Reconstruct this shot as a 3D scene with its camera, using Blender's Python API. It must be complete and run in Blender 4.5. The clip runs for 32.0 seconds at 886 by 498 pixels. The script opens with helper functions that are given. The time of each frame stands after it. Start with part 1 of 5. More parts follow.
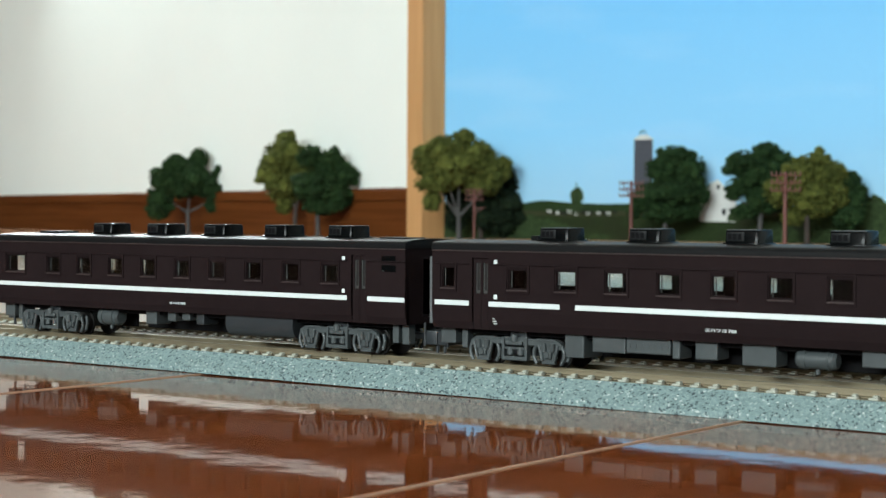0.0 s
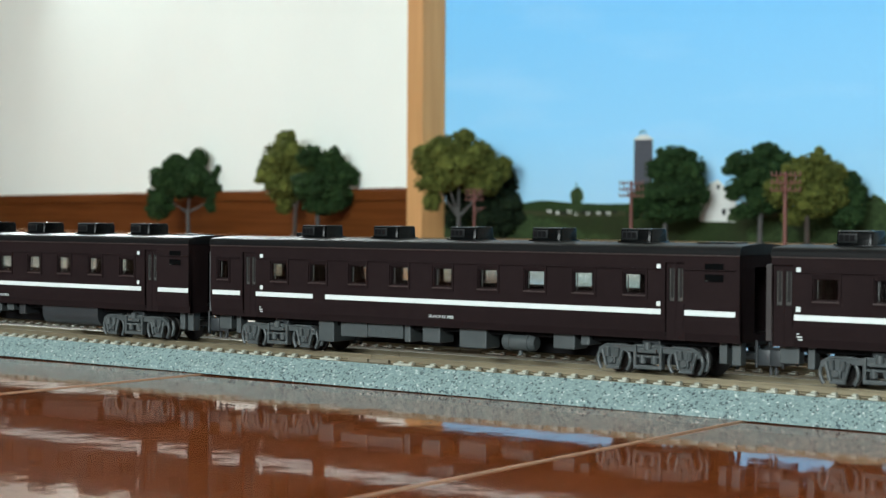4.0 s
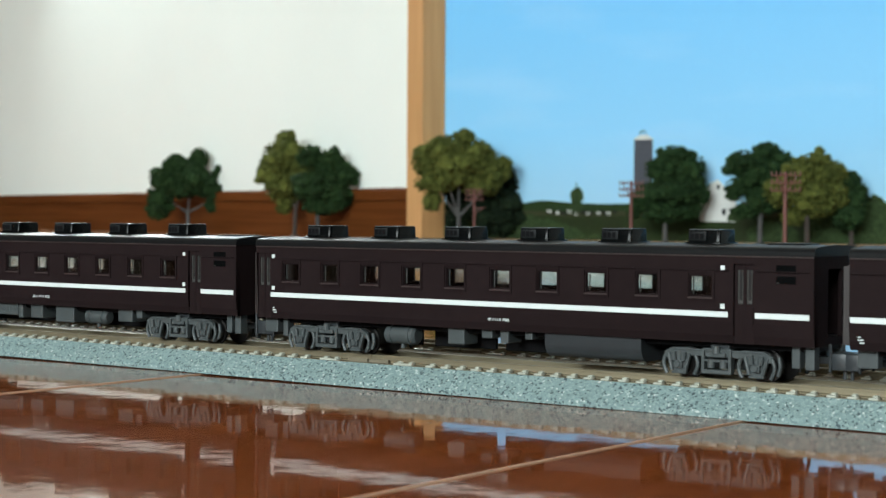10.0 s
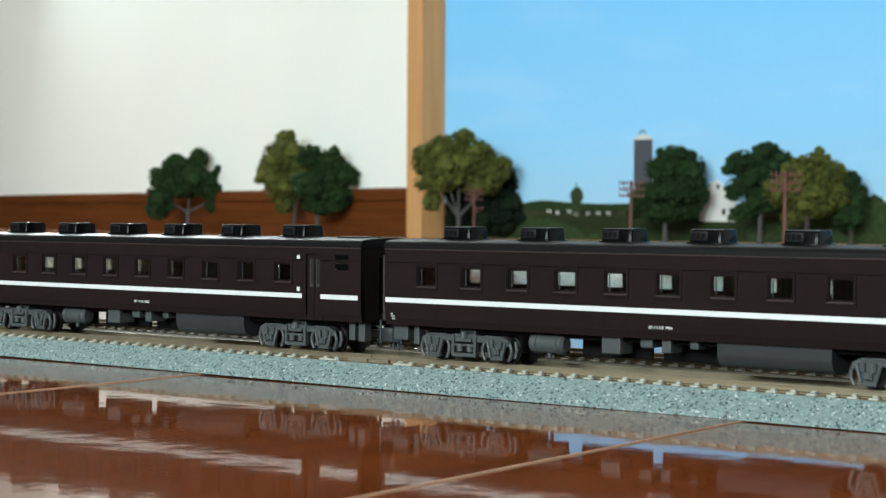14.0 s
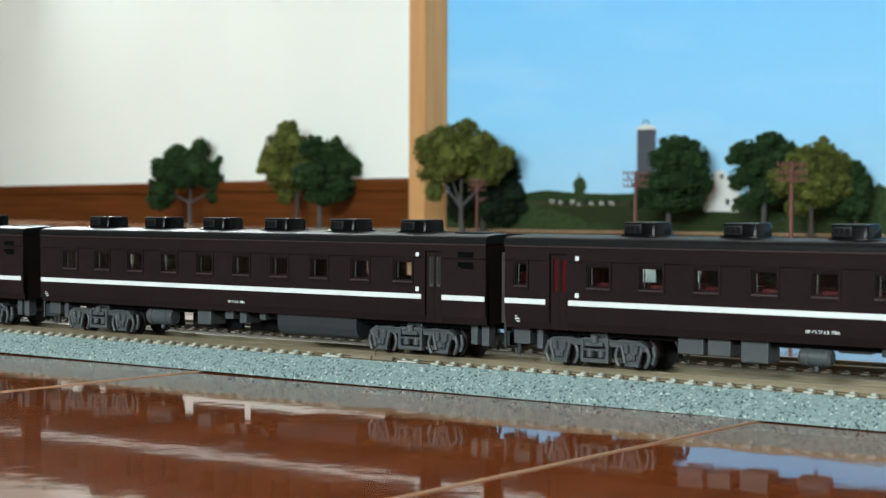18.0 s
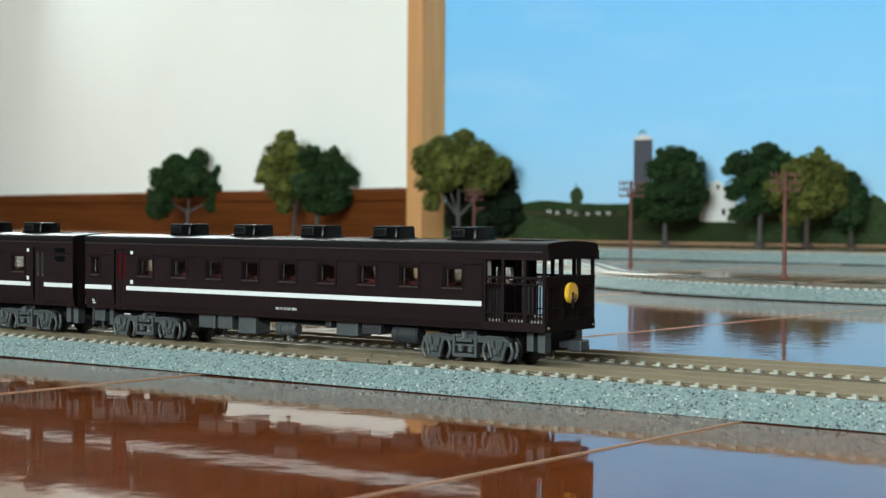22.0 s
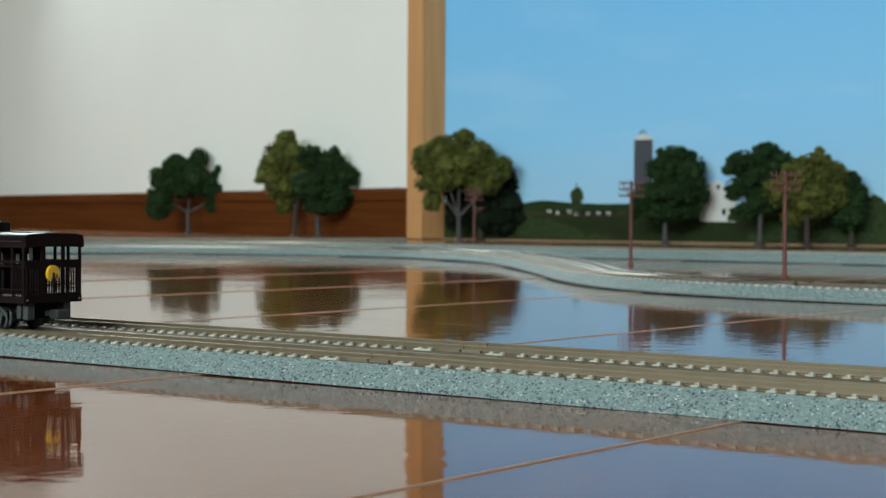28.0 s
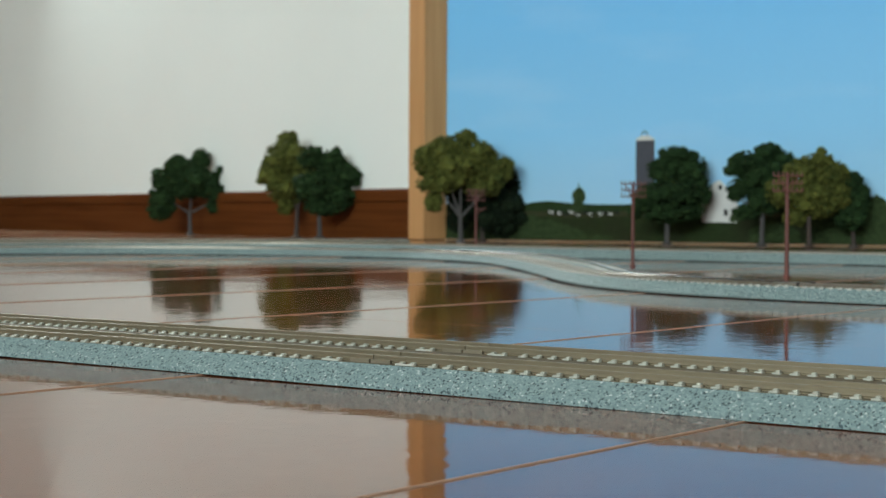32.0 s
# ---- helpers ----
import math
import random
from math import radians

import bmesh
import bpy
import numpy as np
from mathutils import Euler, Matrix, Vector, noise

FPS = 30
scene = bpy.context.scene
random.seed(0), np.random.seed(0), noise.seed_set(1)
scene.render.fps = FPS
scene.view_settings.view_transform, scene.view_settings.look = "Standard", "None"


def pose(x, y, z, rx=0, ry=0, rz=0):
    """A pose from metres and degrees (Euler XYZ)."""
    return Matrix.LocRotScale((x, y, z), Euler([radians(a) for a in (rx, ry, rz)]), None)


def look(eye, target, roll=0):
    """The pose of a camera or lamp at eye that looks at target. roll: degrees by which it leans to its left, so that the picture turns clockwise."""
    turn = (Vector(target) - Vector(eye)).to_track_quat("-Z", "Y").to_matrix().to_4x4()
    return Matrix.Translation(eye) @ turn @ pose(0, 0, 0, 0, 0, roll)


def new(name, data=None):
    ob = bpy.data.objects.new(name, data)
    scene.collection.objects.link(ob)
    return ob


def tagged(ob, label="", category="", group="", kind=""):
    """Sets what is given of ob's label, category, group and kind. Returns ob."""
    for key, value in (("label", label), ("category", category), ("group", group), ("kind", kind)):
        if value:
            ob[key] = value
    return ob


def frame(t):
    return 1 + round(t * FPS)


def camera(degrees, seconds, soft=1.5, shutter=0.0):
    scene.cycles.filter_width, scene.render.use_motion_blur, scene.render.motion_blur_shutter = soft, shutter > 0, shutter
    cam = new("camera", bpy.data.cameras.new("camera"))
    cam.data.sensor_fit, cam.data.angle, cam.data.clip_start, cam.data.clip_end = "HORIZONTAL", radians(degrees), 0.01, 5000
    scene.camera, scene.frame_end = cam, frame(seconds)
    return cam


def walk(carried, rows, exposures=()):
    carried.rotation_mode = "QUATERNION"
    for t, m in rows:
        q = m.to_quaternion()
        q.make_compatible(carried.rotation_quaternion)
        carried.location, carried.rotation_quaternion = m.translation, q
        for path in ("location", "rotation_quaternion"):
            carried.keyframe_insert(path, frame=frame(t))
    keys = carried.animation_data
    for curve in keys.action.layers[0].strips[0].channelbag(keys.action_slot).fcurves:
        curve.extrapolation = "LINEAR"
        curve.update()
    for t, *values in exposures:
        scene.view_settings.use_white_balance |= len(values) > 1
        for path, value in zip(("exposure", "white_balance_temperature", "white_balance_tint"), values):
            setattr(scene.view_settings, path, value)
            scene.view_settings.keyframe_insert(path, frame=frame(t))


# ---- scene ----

# ---------------- camera ----------------
EYE_Z = 0.0366
cam = camera(30.61, 32.0, 1.4)
cam.data.dof.use_dof = True
cam.data.dof.focus_distance = 0.365
cam.data.dof.aperture_fstop = 64.0


def cam_pose(yaw, pitch, roll, dx=0.0, dy=0.0, dz=0.0):
    """Camera pose: turn in degrees, shift from the tripod's place in millimetres."""
    return pose(dx / 1000, dy / 1000, EYE_Z + dz / 1000, 90 + pitch, 0, yaw) @ pose(0, 0, 0, 0, 0, roll)


REST = (36.244, -1.129, 0.335)
PATH = [
    (0.0, cam_pose(*REST)),
    (13.9, cam_pose(*REST)),
    (14.5, cam_pose(36.120, -1.243, 0.302, -1.9, 2.9, 0.2)),
    (15.5, cam_pose(35.910, -1.420, 0.400, -5.8, 7.9, 0.1)),
    (16.5, cam_pose(35.701, -1.541, 0.470, -9.1, 11.7, 0.1)),
    (17.0, cam_pose(35.739, -1.571, 0.514, -11.0, 14.8, -0.1)),
    (17.5, cam_pose(35.992, -1.571, 0.368, -10.0, 14.0, 0.3)),
    (18.0, cam_pose(36.312, -1.491, 0.247, -6.0, 7.0, 0.7)),
    (18.5, cam_pose(36.323, -1.415, 0.249, -6.3, 7.6, 0.2)),
    (19.0, cam_pose(36.077, -1.369, 0.337, -8.2, 10.3, -0.4)),
    (19.5, cam_pose(35.887, -1.282, 0.219, -3.1, 2.8, 0.2)),
    (20.0, cam_pose(36.758, -1.232, 0.195, -8.7, 11.8, -0.7)),
    (20.5, cam_pose(36.521, -1.183, 0.278, -5.8, 8.3, -0.4)),
    (21.0, cam_pose(36.213, -1.155, 0.208, -1.2, 0.8, 0.2)),
    (21.5, cam_pose(36.182, -1.124, 0.366, -0.6, 0.5, 0.0)),
    (22.2, cam_pose(*REST)),
    (31.5, cam_pose(*REST)),
    (32.0, cam_pose(36.310, -1.102, 0.310, -0.2, 0.3, -0.1)),
]
walk(cam, PATH, exposures=[(0.0, 0.73), (20.0, 0.73), (22.0, 0.66), (25.5, 0.44), (27.5, 0.28), (28.5, 0.23), (32.0, 0.23)])

# ---------------- world and light ----------------
world = bpy.data.worlds.new("world")
scene.world = world
world.use_nodes = True
wn = world.node_tree.nodes
sky = wn.new("ShaderNodeTexSky")
sky.sky_type = "NISHITA"
sky.sun_disc = False
sky.sun_elevation = radians(32)
sky.sun_rotation = radians(-75)
world.node_tree.links.new(sky.outputs[0], wn["Background"].inputs[0])
wn["Background"].inputs[1].default_value = 0.12


def window_light(name, eye, target, w, h, power):
    """Daylight through a window opening."""
    ob = new(name, bpy.data.lights.new(name, "AREA"))
    ob.data.shape, ob.data.size, ob.data.size_y, ob.data.energy = "RECTANGLE", w, h, power
    ob.data.color = (0.87, 0.97, 0.965)
    ob.matrix_world = look(eye, target)
    return ob


window_light("daylight_south", (0.35, -4.56, 1.78), (-0.4, 2.0, 0.5), 3.4, 0.96, 262)
window_light("daylight_north_west", (-2.93, 2.555, 1.42), (-2.63, 1.62, 1.2), 1.2, 1.14, 66)

# ---------------- helpers ----------------
MM = 0.001
RAIL = 6.64          # top of rail above the floor, mm
TRACK_Y = 280.05     # centre of the front track, mm


def quad(bm, pts):
    return bm.faces.new([bm.verts.new((p[0] * MM, p[1] * MM, p[2] * MM)) for p in pts])


def box(bm, x0, x1, y0, y1, z0, z1, bev=0.0):
    """A box in millimetres, its edges bevelled by bev."""
    m = Matrix.Translation(((x0 + x1) / 2 * MM, (y0 + y1) / 2 * MM, (z0 + z1) / 2 * MM)) @ Matrix.Diagonal(
        (abs(x1 - x0) * MM, abs(y1 - y0) * MM, abs(z1 - z0) * MM, 1))
    g = bmesh.ops.create_cube(bm, size=1.0, matrix=m)
    if bev:
        es = list({e for v in g["verts"] for e in v.link_edges})
        bmesh.ops.bevel(bm, geom=es, offset=bev * MM, segments=2, affect="EDGES", profile=0.5)


def rod(bm, a, b, r0, r1=None, n=10):
    """A round bar from a to b, millimetres."""
    r1 = r0 if r1 is None else r1
    a, b = Vector(a) * MM, Vector(b) * MM
    d = b - a
    m = Matrix.Translation((a + b) / 2) @ d.to_track_quat("Z", "Y").to_matrix().to_4x4()
    bmesh.ops.create_cone(bm, cap_ends=True, segments=n, radius1=r0 * MM, radius2=r1 * MM, depth=d.length, matrix=m)


def mesh_of(name, bm, mat, smooth=False):
    bmesh.ops.recalc_face_normals(bm, faces=bm.faces)
    me = bpy.data.meshes.new(name)
    bm.to_mesh(me)
    bm.free()
    me.materials.append(mat)
    if smooth:
        me.shade_smooth()
        me.set_sharp_from_angle(angle=radians(38))
    return me


def part(name, bm, mat, parent, label="", smooth=False):
    ob = new(name, mesh_of(name, bm, mat, smooth))
    ob.parent = parent
    if label:
        tagged(ob, label)
    return ob


def profile_sweep(bm, prof, u0, u1, cap=True):
    """Sweep a (v, w) outline along u, millimetres."""
    a = [bm.verts.new((u0 * MM, v * MM, w * MM)) for v, w in prof]
    b = [bm.verts.new((u1 * MM, v * MM, w * MM)) for v, w in prof]
    n = len(prof)
    for i in range(n):
        j = (i + 1) % n
        bm.faces.new((a[i], a[j], b[j], b[i]))
    if cap:
        bm.faces.new(a)
        bm.faces.new(b[::-1])


# ---------------- materials ----------------
def mat(name, col, rough=0.5, metal=0.0, grain=0.0, grain_size=200.0, stain=0.0, stain_size=12.0, bump=0.0, bump_size=300.0,
        spec=0.5, second=None, island=0.0, obj_rand=0.0, ior=1.5, rough_var=0.0):
    m = bpy.data.materials.new(name)
    m.use_nodes = True
    nt = m.node_tree
    n, l = nt.nodes, nt.links
    b = n["Principled BSDF"]
    b.inputs["Roughness"].default_value = rough
    b.inputs["Metallic"].default_value = metal
    b.inputs["Specular IOR Level"].default_value = spec
    b.inputs["IOR"].default_value = ior
    tc = n.new("ShaderNodeTexCoord")
    sock = None

    def noise_tex(size, detail=4.0):
        t = n.new("ShaderNodeTexNoise")
        t.inputs["Scale"].default_value = size
        t.inputs["Detail"].default_value = detail
        l.new(tc.outputs["Object"], t.inputs["Vector"])
        return t.outputs["Fac"]

    rgb = n.new("ShaderNodeRGB")
    rgb.outputs[0].default_value = (*col, 1)
    sock = rgb.outputs[0]

    def mixed(fac, other, prev, rng=None):
        mx = n.new("ShaderNodeMix")
        mx.data_type = "RGBA"
        if rng:
            mr = n.new("ShaderNodeMapRange")
            mr.inputs["From Min"].default_value, mr.inputs["From Max"].default_value = rng[0], rng[1]
            mr.inputs["To Min"].default_value, mr.inputs["To Max"].default_value = rng[2], rng[3]
            l.new(fac, mr.inputs["Value"])
            fac = mr.outputs[0]
        l.new(fac, mx.inputs["Factor"])
        l.new(prev, mx.inputs["A"])
        mx.inputs["B"].default_value = (*other, 1)
        return mx.outputs["Result"]

    if stain:
        sock = mixed(noise_tex(stain_size), second or tuple(c * 0.55 for c in col), sock, (0.4, 0.68, 0.0, stain))
    if grain:
        sock = mixed(noise_tex(grain_size, 6.0), tuple(c * 0.45 for c in col), sock, (0.35, 0.75, 0.0, grain))
    if obj_rand or island:
        oi = n.new("ShaderNodeObjectInfo") if obj_rand else n.new("ShaderNodeNewGeometry")
        out = oi.outputs["Random"] if obj_rand else oi.outputs["Random Per Island"]
        sock = mixed(out, tuple(c * 0.5 for c in col), sock, (0.0, 1.0, 0.0, obj_rand or island))
    l.new(sock, b.inputs["Base Color"])
    if rough_var:
        mr = n.new("ShaderNodeMapRange")
        mr.inputs["To Min"].default_value, mr.inputs["To Max"].default_value = max(0.01, rough - rough_var), rough + rough_var
        l.new(noise_tex(stain_size * 2), mr.inputs["Value"])
        l.new(mr.outputs[0], b.inputs["Roughness"])
    if bump:
        bp = n.new("ShaderNodeBump")
        bp.inputs["Strength"].default_value = bump
        bp.inputs["Distance"].default_value = 0.001
        l.new(noise_tex(bump_size), bp.inputs["Height"])
        l.new(bp.outputs[0], b.inputs["Normal"])
    return m


def ballast_mat():
    """Moulded grey-green ballast: small stones with dark and pale specks."""
    m = bpy.data.materials.new("ballast")
    m.use_nodes = True
    n, l = m.node_tree.nodes, m.node_tree.links
    b = n["Principled BSDF"]
    b.inputs["Roughness"].default_value = 0.7
    b.inputs["Specular IOR Level"].default_value = 0.25
    tc = n.new("ShaderNodeTexCoord")
    vo = n.new("ShaderNodeTexVoronoi")
    vo.inputs["Scale"].default_value = 2500
    l.new(tc.outputs["Object"], vo.inputs["Vector"])
    sep = n.new("ShaderNodeSeparateColor")
    l.new(vo.outputs["Color"], sep.inputs[0])
    ramp = n.new("ShaderNodeValToRGB")
    e = ramp.color_ramp.elements
    e[0].position, e[0].color = 0.0, (0.03, 0.05, 0.06, 1)
    e[1].position, e[1].color = 1.0, (0.40, 0.45, 0.44, 1)
    for p, c in ((0.09, (0.055, 0.085, 0.092, 1)), (0.15, (0.128, 0.187, 0.190, 1)), (0.6, (0.153, 0.222, 0.222, 1)), (0.95, (0.190, 0.266, 0.260, 1))):
        x = e.new(p)
        x.color = c
    l.new(sep.outputs[0], ramp.inputs[0])
    l.new(ramp.outputs[0], b.inputs["Base Color"])
    bp = n.new("ShaderNodeBump")
    bp.inputs["Strength"].default_value = 0.4
    bp.inputs["Distance"].default_value = 0.0003
    l.new(vo.outputs["Distance"], bp.inputs["Height"])
    l.new(bp.outputs[0], b.inputs["Normal"])
    return m


def plank_mat():
    """Dark red-brown lacquered floor board, streaked along its length."""
    m = bpy.data.materials.new("lacquered_wood")
    m.use_nodes = True
    n, l = m.node_tree.nodes, m.node_tree.links
    b = n["Principled BSDF"]
    b.inputs["IOR"].default_value = 1.41
    b.inputs["Roughness"].default_value = 0.048
    tc = n.new("ShaderNodeTexCoord")
    mp = n.new("ShaderNodeMapping")
    mp.inputs["Scale"].default_value = (60, 3, 20)
    oi = n.new("ShaderNodeObjectInfo")
    far = n.new("ShaderNodeVectorMath")
    far.operation = "MULTIPLY_ADD"
    far.inputs[1].default_value = (37, 53, 71)
    l.new(oi.outputs["Random"], far.inputs[0])
    l.new(tc.outputs["Object"], far.inputs[2])
    l.new(far.outputs[0], mp.inputs[0])
    no = n.new("ShaderNodeTexNoise")
    no.inputs["Scale"].default_value = 3
    no.inputs["Detail"].default_value = 6
    l.new(mp.outputs[0], no.inputs["Vector"])
    add = n.new("ShaderNodeMath")
    add.operation = "MULTIPLY_ADD"
    add.inputs[1].default_value = 0.18
    l.new(oi.outputs["Random"], add.inputs[0])
    l.new(no.outputs["Fac"], add.inputs[2])
    ramp = n.new("ShaderNodeValToRGB")
    e = ramp.color_ramp.elements
    e[0].position, e[0].color = 0.3, (0.120, 0.0282, 0.0070, 1)
    e[1].position, e[1].color = 0.85, (0.205, 0.056, 0.0150, 1)
    l.new(add.outputs[0], ramp.inputs[0])
    l.new(ramp.outputs[0], b.inputs["Base Color"])
    # faint waves in the lacquer, and dust
    wv = n.new("ShaderNodeTexNoise")
    wv.inputs["Scale"].default_value = 120
    wv.inputs["Detail"].default_value = 3
    l.new(far.outputs[0], wv.inputs["Vector"])
    lo = n.new("ShaderNodeTexNoise")
    lo.inputs["Scale"].default_value = 9
    lo.inputs["Detail"].default_value = 1
    l.new(far.outputs[0], lo.inputs["Vector"])
    bl = n.new("ShaderNodeBump")
    bl.inputs["Strength"].default_value = 0.25
    bl.inputs["Distance"].default_value = 0.0009
    l.new(lo.outputs["Fac"], bl.inputs["Height"])
    bp = n.new("ShaderNodeBump")
    l.new(bl.outputs[0], bp.inputs["Normal"])
    bp.inputs["Strength"].default_value = 0.05
    bp.inputs["Distance"].default_value = 0.001
    l.new(wv.outputs["Fac"], bp.inputs["Height"])
    l.new(bp.outputs[0], b.inputs["Normal"])
    return m


def glass_mat():
    m = bpy.data.materials.new("window_glass")
    m.use_nodes = True
    b = m.node_tree.nodes["Principled BSDF"]
    b.inputs["Transmission Weight"].default_value = 1.0
    b.inputs["Roughness"].default_value = 0.08
    b.inputs["IOR"].default_value = 1.3
    b.inputs["Base Color"].default_value = (0.95, 0.97, 0.96, 1)
    return m


def foliage_mat(name, a, c):
    m = bpy.data.materials.new(name)
    m.use_nodes = True
    n, l = m.node_tree.nodes, m.node_tree.links
    b = n["Principled BSDF"]
    b.inputs["Roughness"].default_value = 0.9
    b.inputs["Specular IOR Level"].default_value = 0.15
    tc = n.new("ShaderNodeTexCoord")
    no = n.new("ShaderNodeTexNoise")
    no.inputs["Scale"].default_value = 260
    no.inputs["Detail"].default_value = 5
    l.new(tc.outputs["Object"], no.inputs["Vector"])
    ge = n.new("ShaderNodeNewGeometry")
    ad = n.new("ShaderNodeMath")
    ad.operation = "MULTIPLY_ADD"
    ad.inputs[1].default_value = 0.35
    l.new(ge.outputs["Random Per Island"], ad.inputs[0])
    l.new(no.outputs["Fac"], ad.inputs[2])
    ramp = n.new("ShaderNodeValToRGB")
    e = ramp.color_ramp.elements
    e[0].position, e[0].color = 0.35, (*a, 1)
    e[1].position, e[1].color = 0.9, (*c, 1)
    l.new(ad.outputs[0], ramp.inputs[0])
    l.new(ramp.outputs[0], b.inputs["Base Color"])
    bp = n.new("ShaderNodeBump")
    bp.inputs["Strength"].default_value = 1.0
    bp.inputs["Distance"].default_value = 0.002
    l.new(no.outputs["Fac"], bp.inputs["Height"])
    l.new(bp.outputs[0], b.inputs["Normal"])
    return m


def print_sky_mat():
    """Printed sky: deeper blue above, pale haze near the hills, soft cloud streaks."""
    m = bpy.data.materials.new("printed_sky")
    m.use_nodes = True
    n, l = m.node_tree.nodes, m.node_tree.links
    b = n["Principled BSDF"]
    b.inputs["Roughness"].default_value = 0.5
    b.inputs["Specular IOR Level"].default_value = 0.2
    tc = n.new("ShaderNodeTexCoord")
    sp = n.new("ShaderNodeSeparateXYZ")
    l.new(tc.outputs["Object"], sp.inputs[0])
    ramp = n.new("ShaderNodeValToRGB")
    mr = n.new("ShaderNodeMapRange")
    mr.inputs["From Min"].default_value, mr.inputs["From Max"].default_value = 0.04, 0.36
    l.new(sp.outputs["Z"], mr.inputs["Value"])
    l.new(mr.outputs[0], ramp.inputs[0])
    e = ramp.color_ramp.elements
    e[0].position, e[0].color = 0.0, (0.33, 0.58, 0.76, 1)
    e[1].position, e[1].color = 1.0, (0.185, 0.535, 0.90, 1)
    x = e.new(0.4)
    x.color = (0.25, 0.58, 0.88, 1)
    mp = n.new("ShaderNodeMapping")
    mp.inputs["Scale"].default_value = (2.2, 1, 9)
    mp.inputs["Rotation"].default_value = (0, radians(12), 0)
    l.new(tc.outputs["Object"], mp.inputs[0])
    no = n.new("ShaderNodeTexNoise")
    no.inputs["Scale"].default_value = 1.6
    no.inputs["Detail"].default_value = 5
    l.new(mp.outputs[0], no.inputs["Vector"])
    mr2 = n.new("ShaderNodeMapRange")
    mr2.inputs["From Min"].default_value, mr2.inputs["From Max"].default_value = 0.5, 0.8
    mr2.inputs["To Max"].default_value = 0.16
    l.new(no.outputs["Fac"], mr2.inputs["Value"])
    mx = n.new("ShaderNodeMix")
    mx.data_type = "RGBA"
    l.new(mr2.outputs[0], mx.inputs["Factor"])
    l.new(ramp.outputs[0], mx.inputs["A"])
    mx.inputs["B"].default_value = (0.62, 0.76, 0.84, 1)
    l.new(mx.outputs["Result"], b.inputs["Base Color"])
    return m


def wood_mat(name, a, c, along="x", rough=0.45, scale=1.0, spec=0.5):
    m = bpy.data.materials.new(name)
    m.use_nodes = True
    n, l = m.node_tree.nodes, m.node_tree.links
    b = n["Principled BSDF"]
    b.inputs["Roughness"].default_value = rough
    b.inputs["Specular IOR Level"].default_value = spec
    tc = n.new("ShaderNodeTexCoord")
    mp = n.new("ShaderNodeMapping")
    s = {"x": (1.5, 40, 60), "z": (60, 60, 2)}[along]
    mp.inputs["Scale"].default_value = tuple(q * scale for q in s)
    l.new(tc.outputs["Object"], mp.inputs[0])
    no = n.new("ShaderNodeTexNoise")
    no.inputs["Scale"].default_value = 2
    no.inputs["Detail"].default_value = 7
    no.inputs["Distortion"].default_value = 0.6
    l.new(mp.outputs[0], no.inputs["Vector"])
    ramp = n.new("ShaderNodeValToRGB")
    e = ramp.color_ramp.elements
    e[0].position, e[0].color = 0.3, (*a, 1)
    e[1].position, e[1].color = 0.72, (*c, 1)
    l.new(no.outputs["Fac"], ramp.inputs[0])
    l.new(ramp.outputs[0], b.inputs["Base Color"])
    return m


M_WALL = mat("wall_paint", (0.79, 0.86, 0.825), 0.9, grain=0.06, grain_size=500, stain=0.05, stain_size=3, bump=0.15, bump_size=700)
M_CEIL = mat("ceiling_paint", (0.82, 0.82, 0.80), 0.95, grain=0.05, grain_size=300)
M_PLANK = plank_mat()
M_SUB = mat("pale_joint", (0.42, 0.265, 0.175), 0.35, spec=0.5, grain=0.3, grain_size=30)
M_BASE = wood_mat("brown_skirting", (0.078, 0.023, 0.005), (0.130, 0.042, 0.0105), "x", 0.6, spec=0.06)
M_POST = wood_mat("pale_timber", (0.45, 0.24, 0.095), (0.56, 0.32, 0.135), "z", 0.6, spec=0.3)
# For the unseen walls: brown, to cut bounce light and darken reflections.
M_UNSEEN_WALL = wood_mat("unseen_wall_brown", (0.10, 0.075, 0.055), (0.17, 0.13, 0.095), "z", 0.6, 0.3)
M_STRIP = wood_mat("pale_sill", (0.38, 0.24, 0.14), (0.48, 0.32, 0.19), "x", 0.7, spec=0.08)
M_BALLAST = ballast_mat()
# Dark base colour stands in for the dark surroundings these rails mirror.
M_RAIL_DARK = mat("dark_rail", (0.075, 0.066, 0.052), 0.25, metal=0.5, spec=0.5, grain=0.3, grain_size=100)
M_SLEEPER = mat("sleeper_plastic", (0.16, 0.138, 0.098), 0.6, spec=0.2, grain=0.25, grain_size=900, obj_rand=0.25)
M_SLEEPER_END = mat("sleeper_end", (0.36, 0.38, 0.325), 0.5, grain=0.3, grain_size=900, obj_rand=0.25)
M_BED_TOP = mat("track_bed_top", (0.135, 0.115, 0.078), 0.75, spec=0.04, grain=0.5, grain_size=1500, stain=0.5, stain_size=60)
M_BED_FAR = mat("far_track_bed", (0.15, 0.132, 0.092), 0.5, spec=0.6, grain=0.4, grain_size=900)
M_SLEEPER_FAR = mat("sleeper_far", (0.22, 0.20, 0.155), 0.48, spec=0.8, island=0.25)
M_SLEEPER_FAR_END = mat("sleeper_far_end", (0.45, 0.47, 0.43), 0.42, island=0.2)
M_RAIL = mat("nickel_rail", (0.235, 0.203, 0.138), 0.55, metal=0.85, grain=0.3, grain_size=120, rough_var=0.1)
# Paler than nickel_rail; the colour itself carries part of the rails' glare.
M_RAIL_FAR = mat("glare_rail", (0.42, 0.39, 0.32), 0.33, metal=0.95, grain=0.2, grain_size=120)
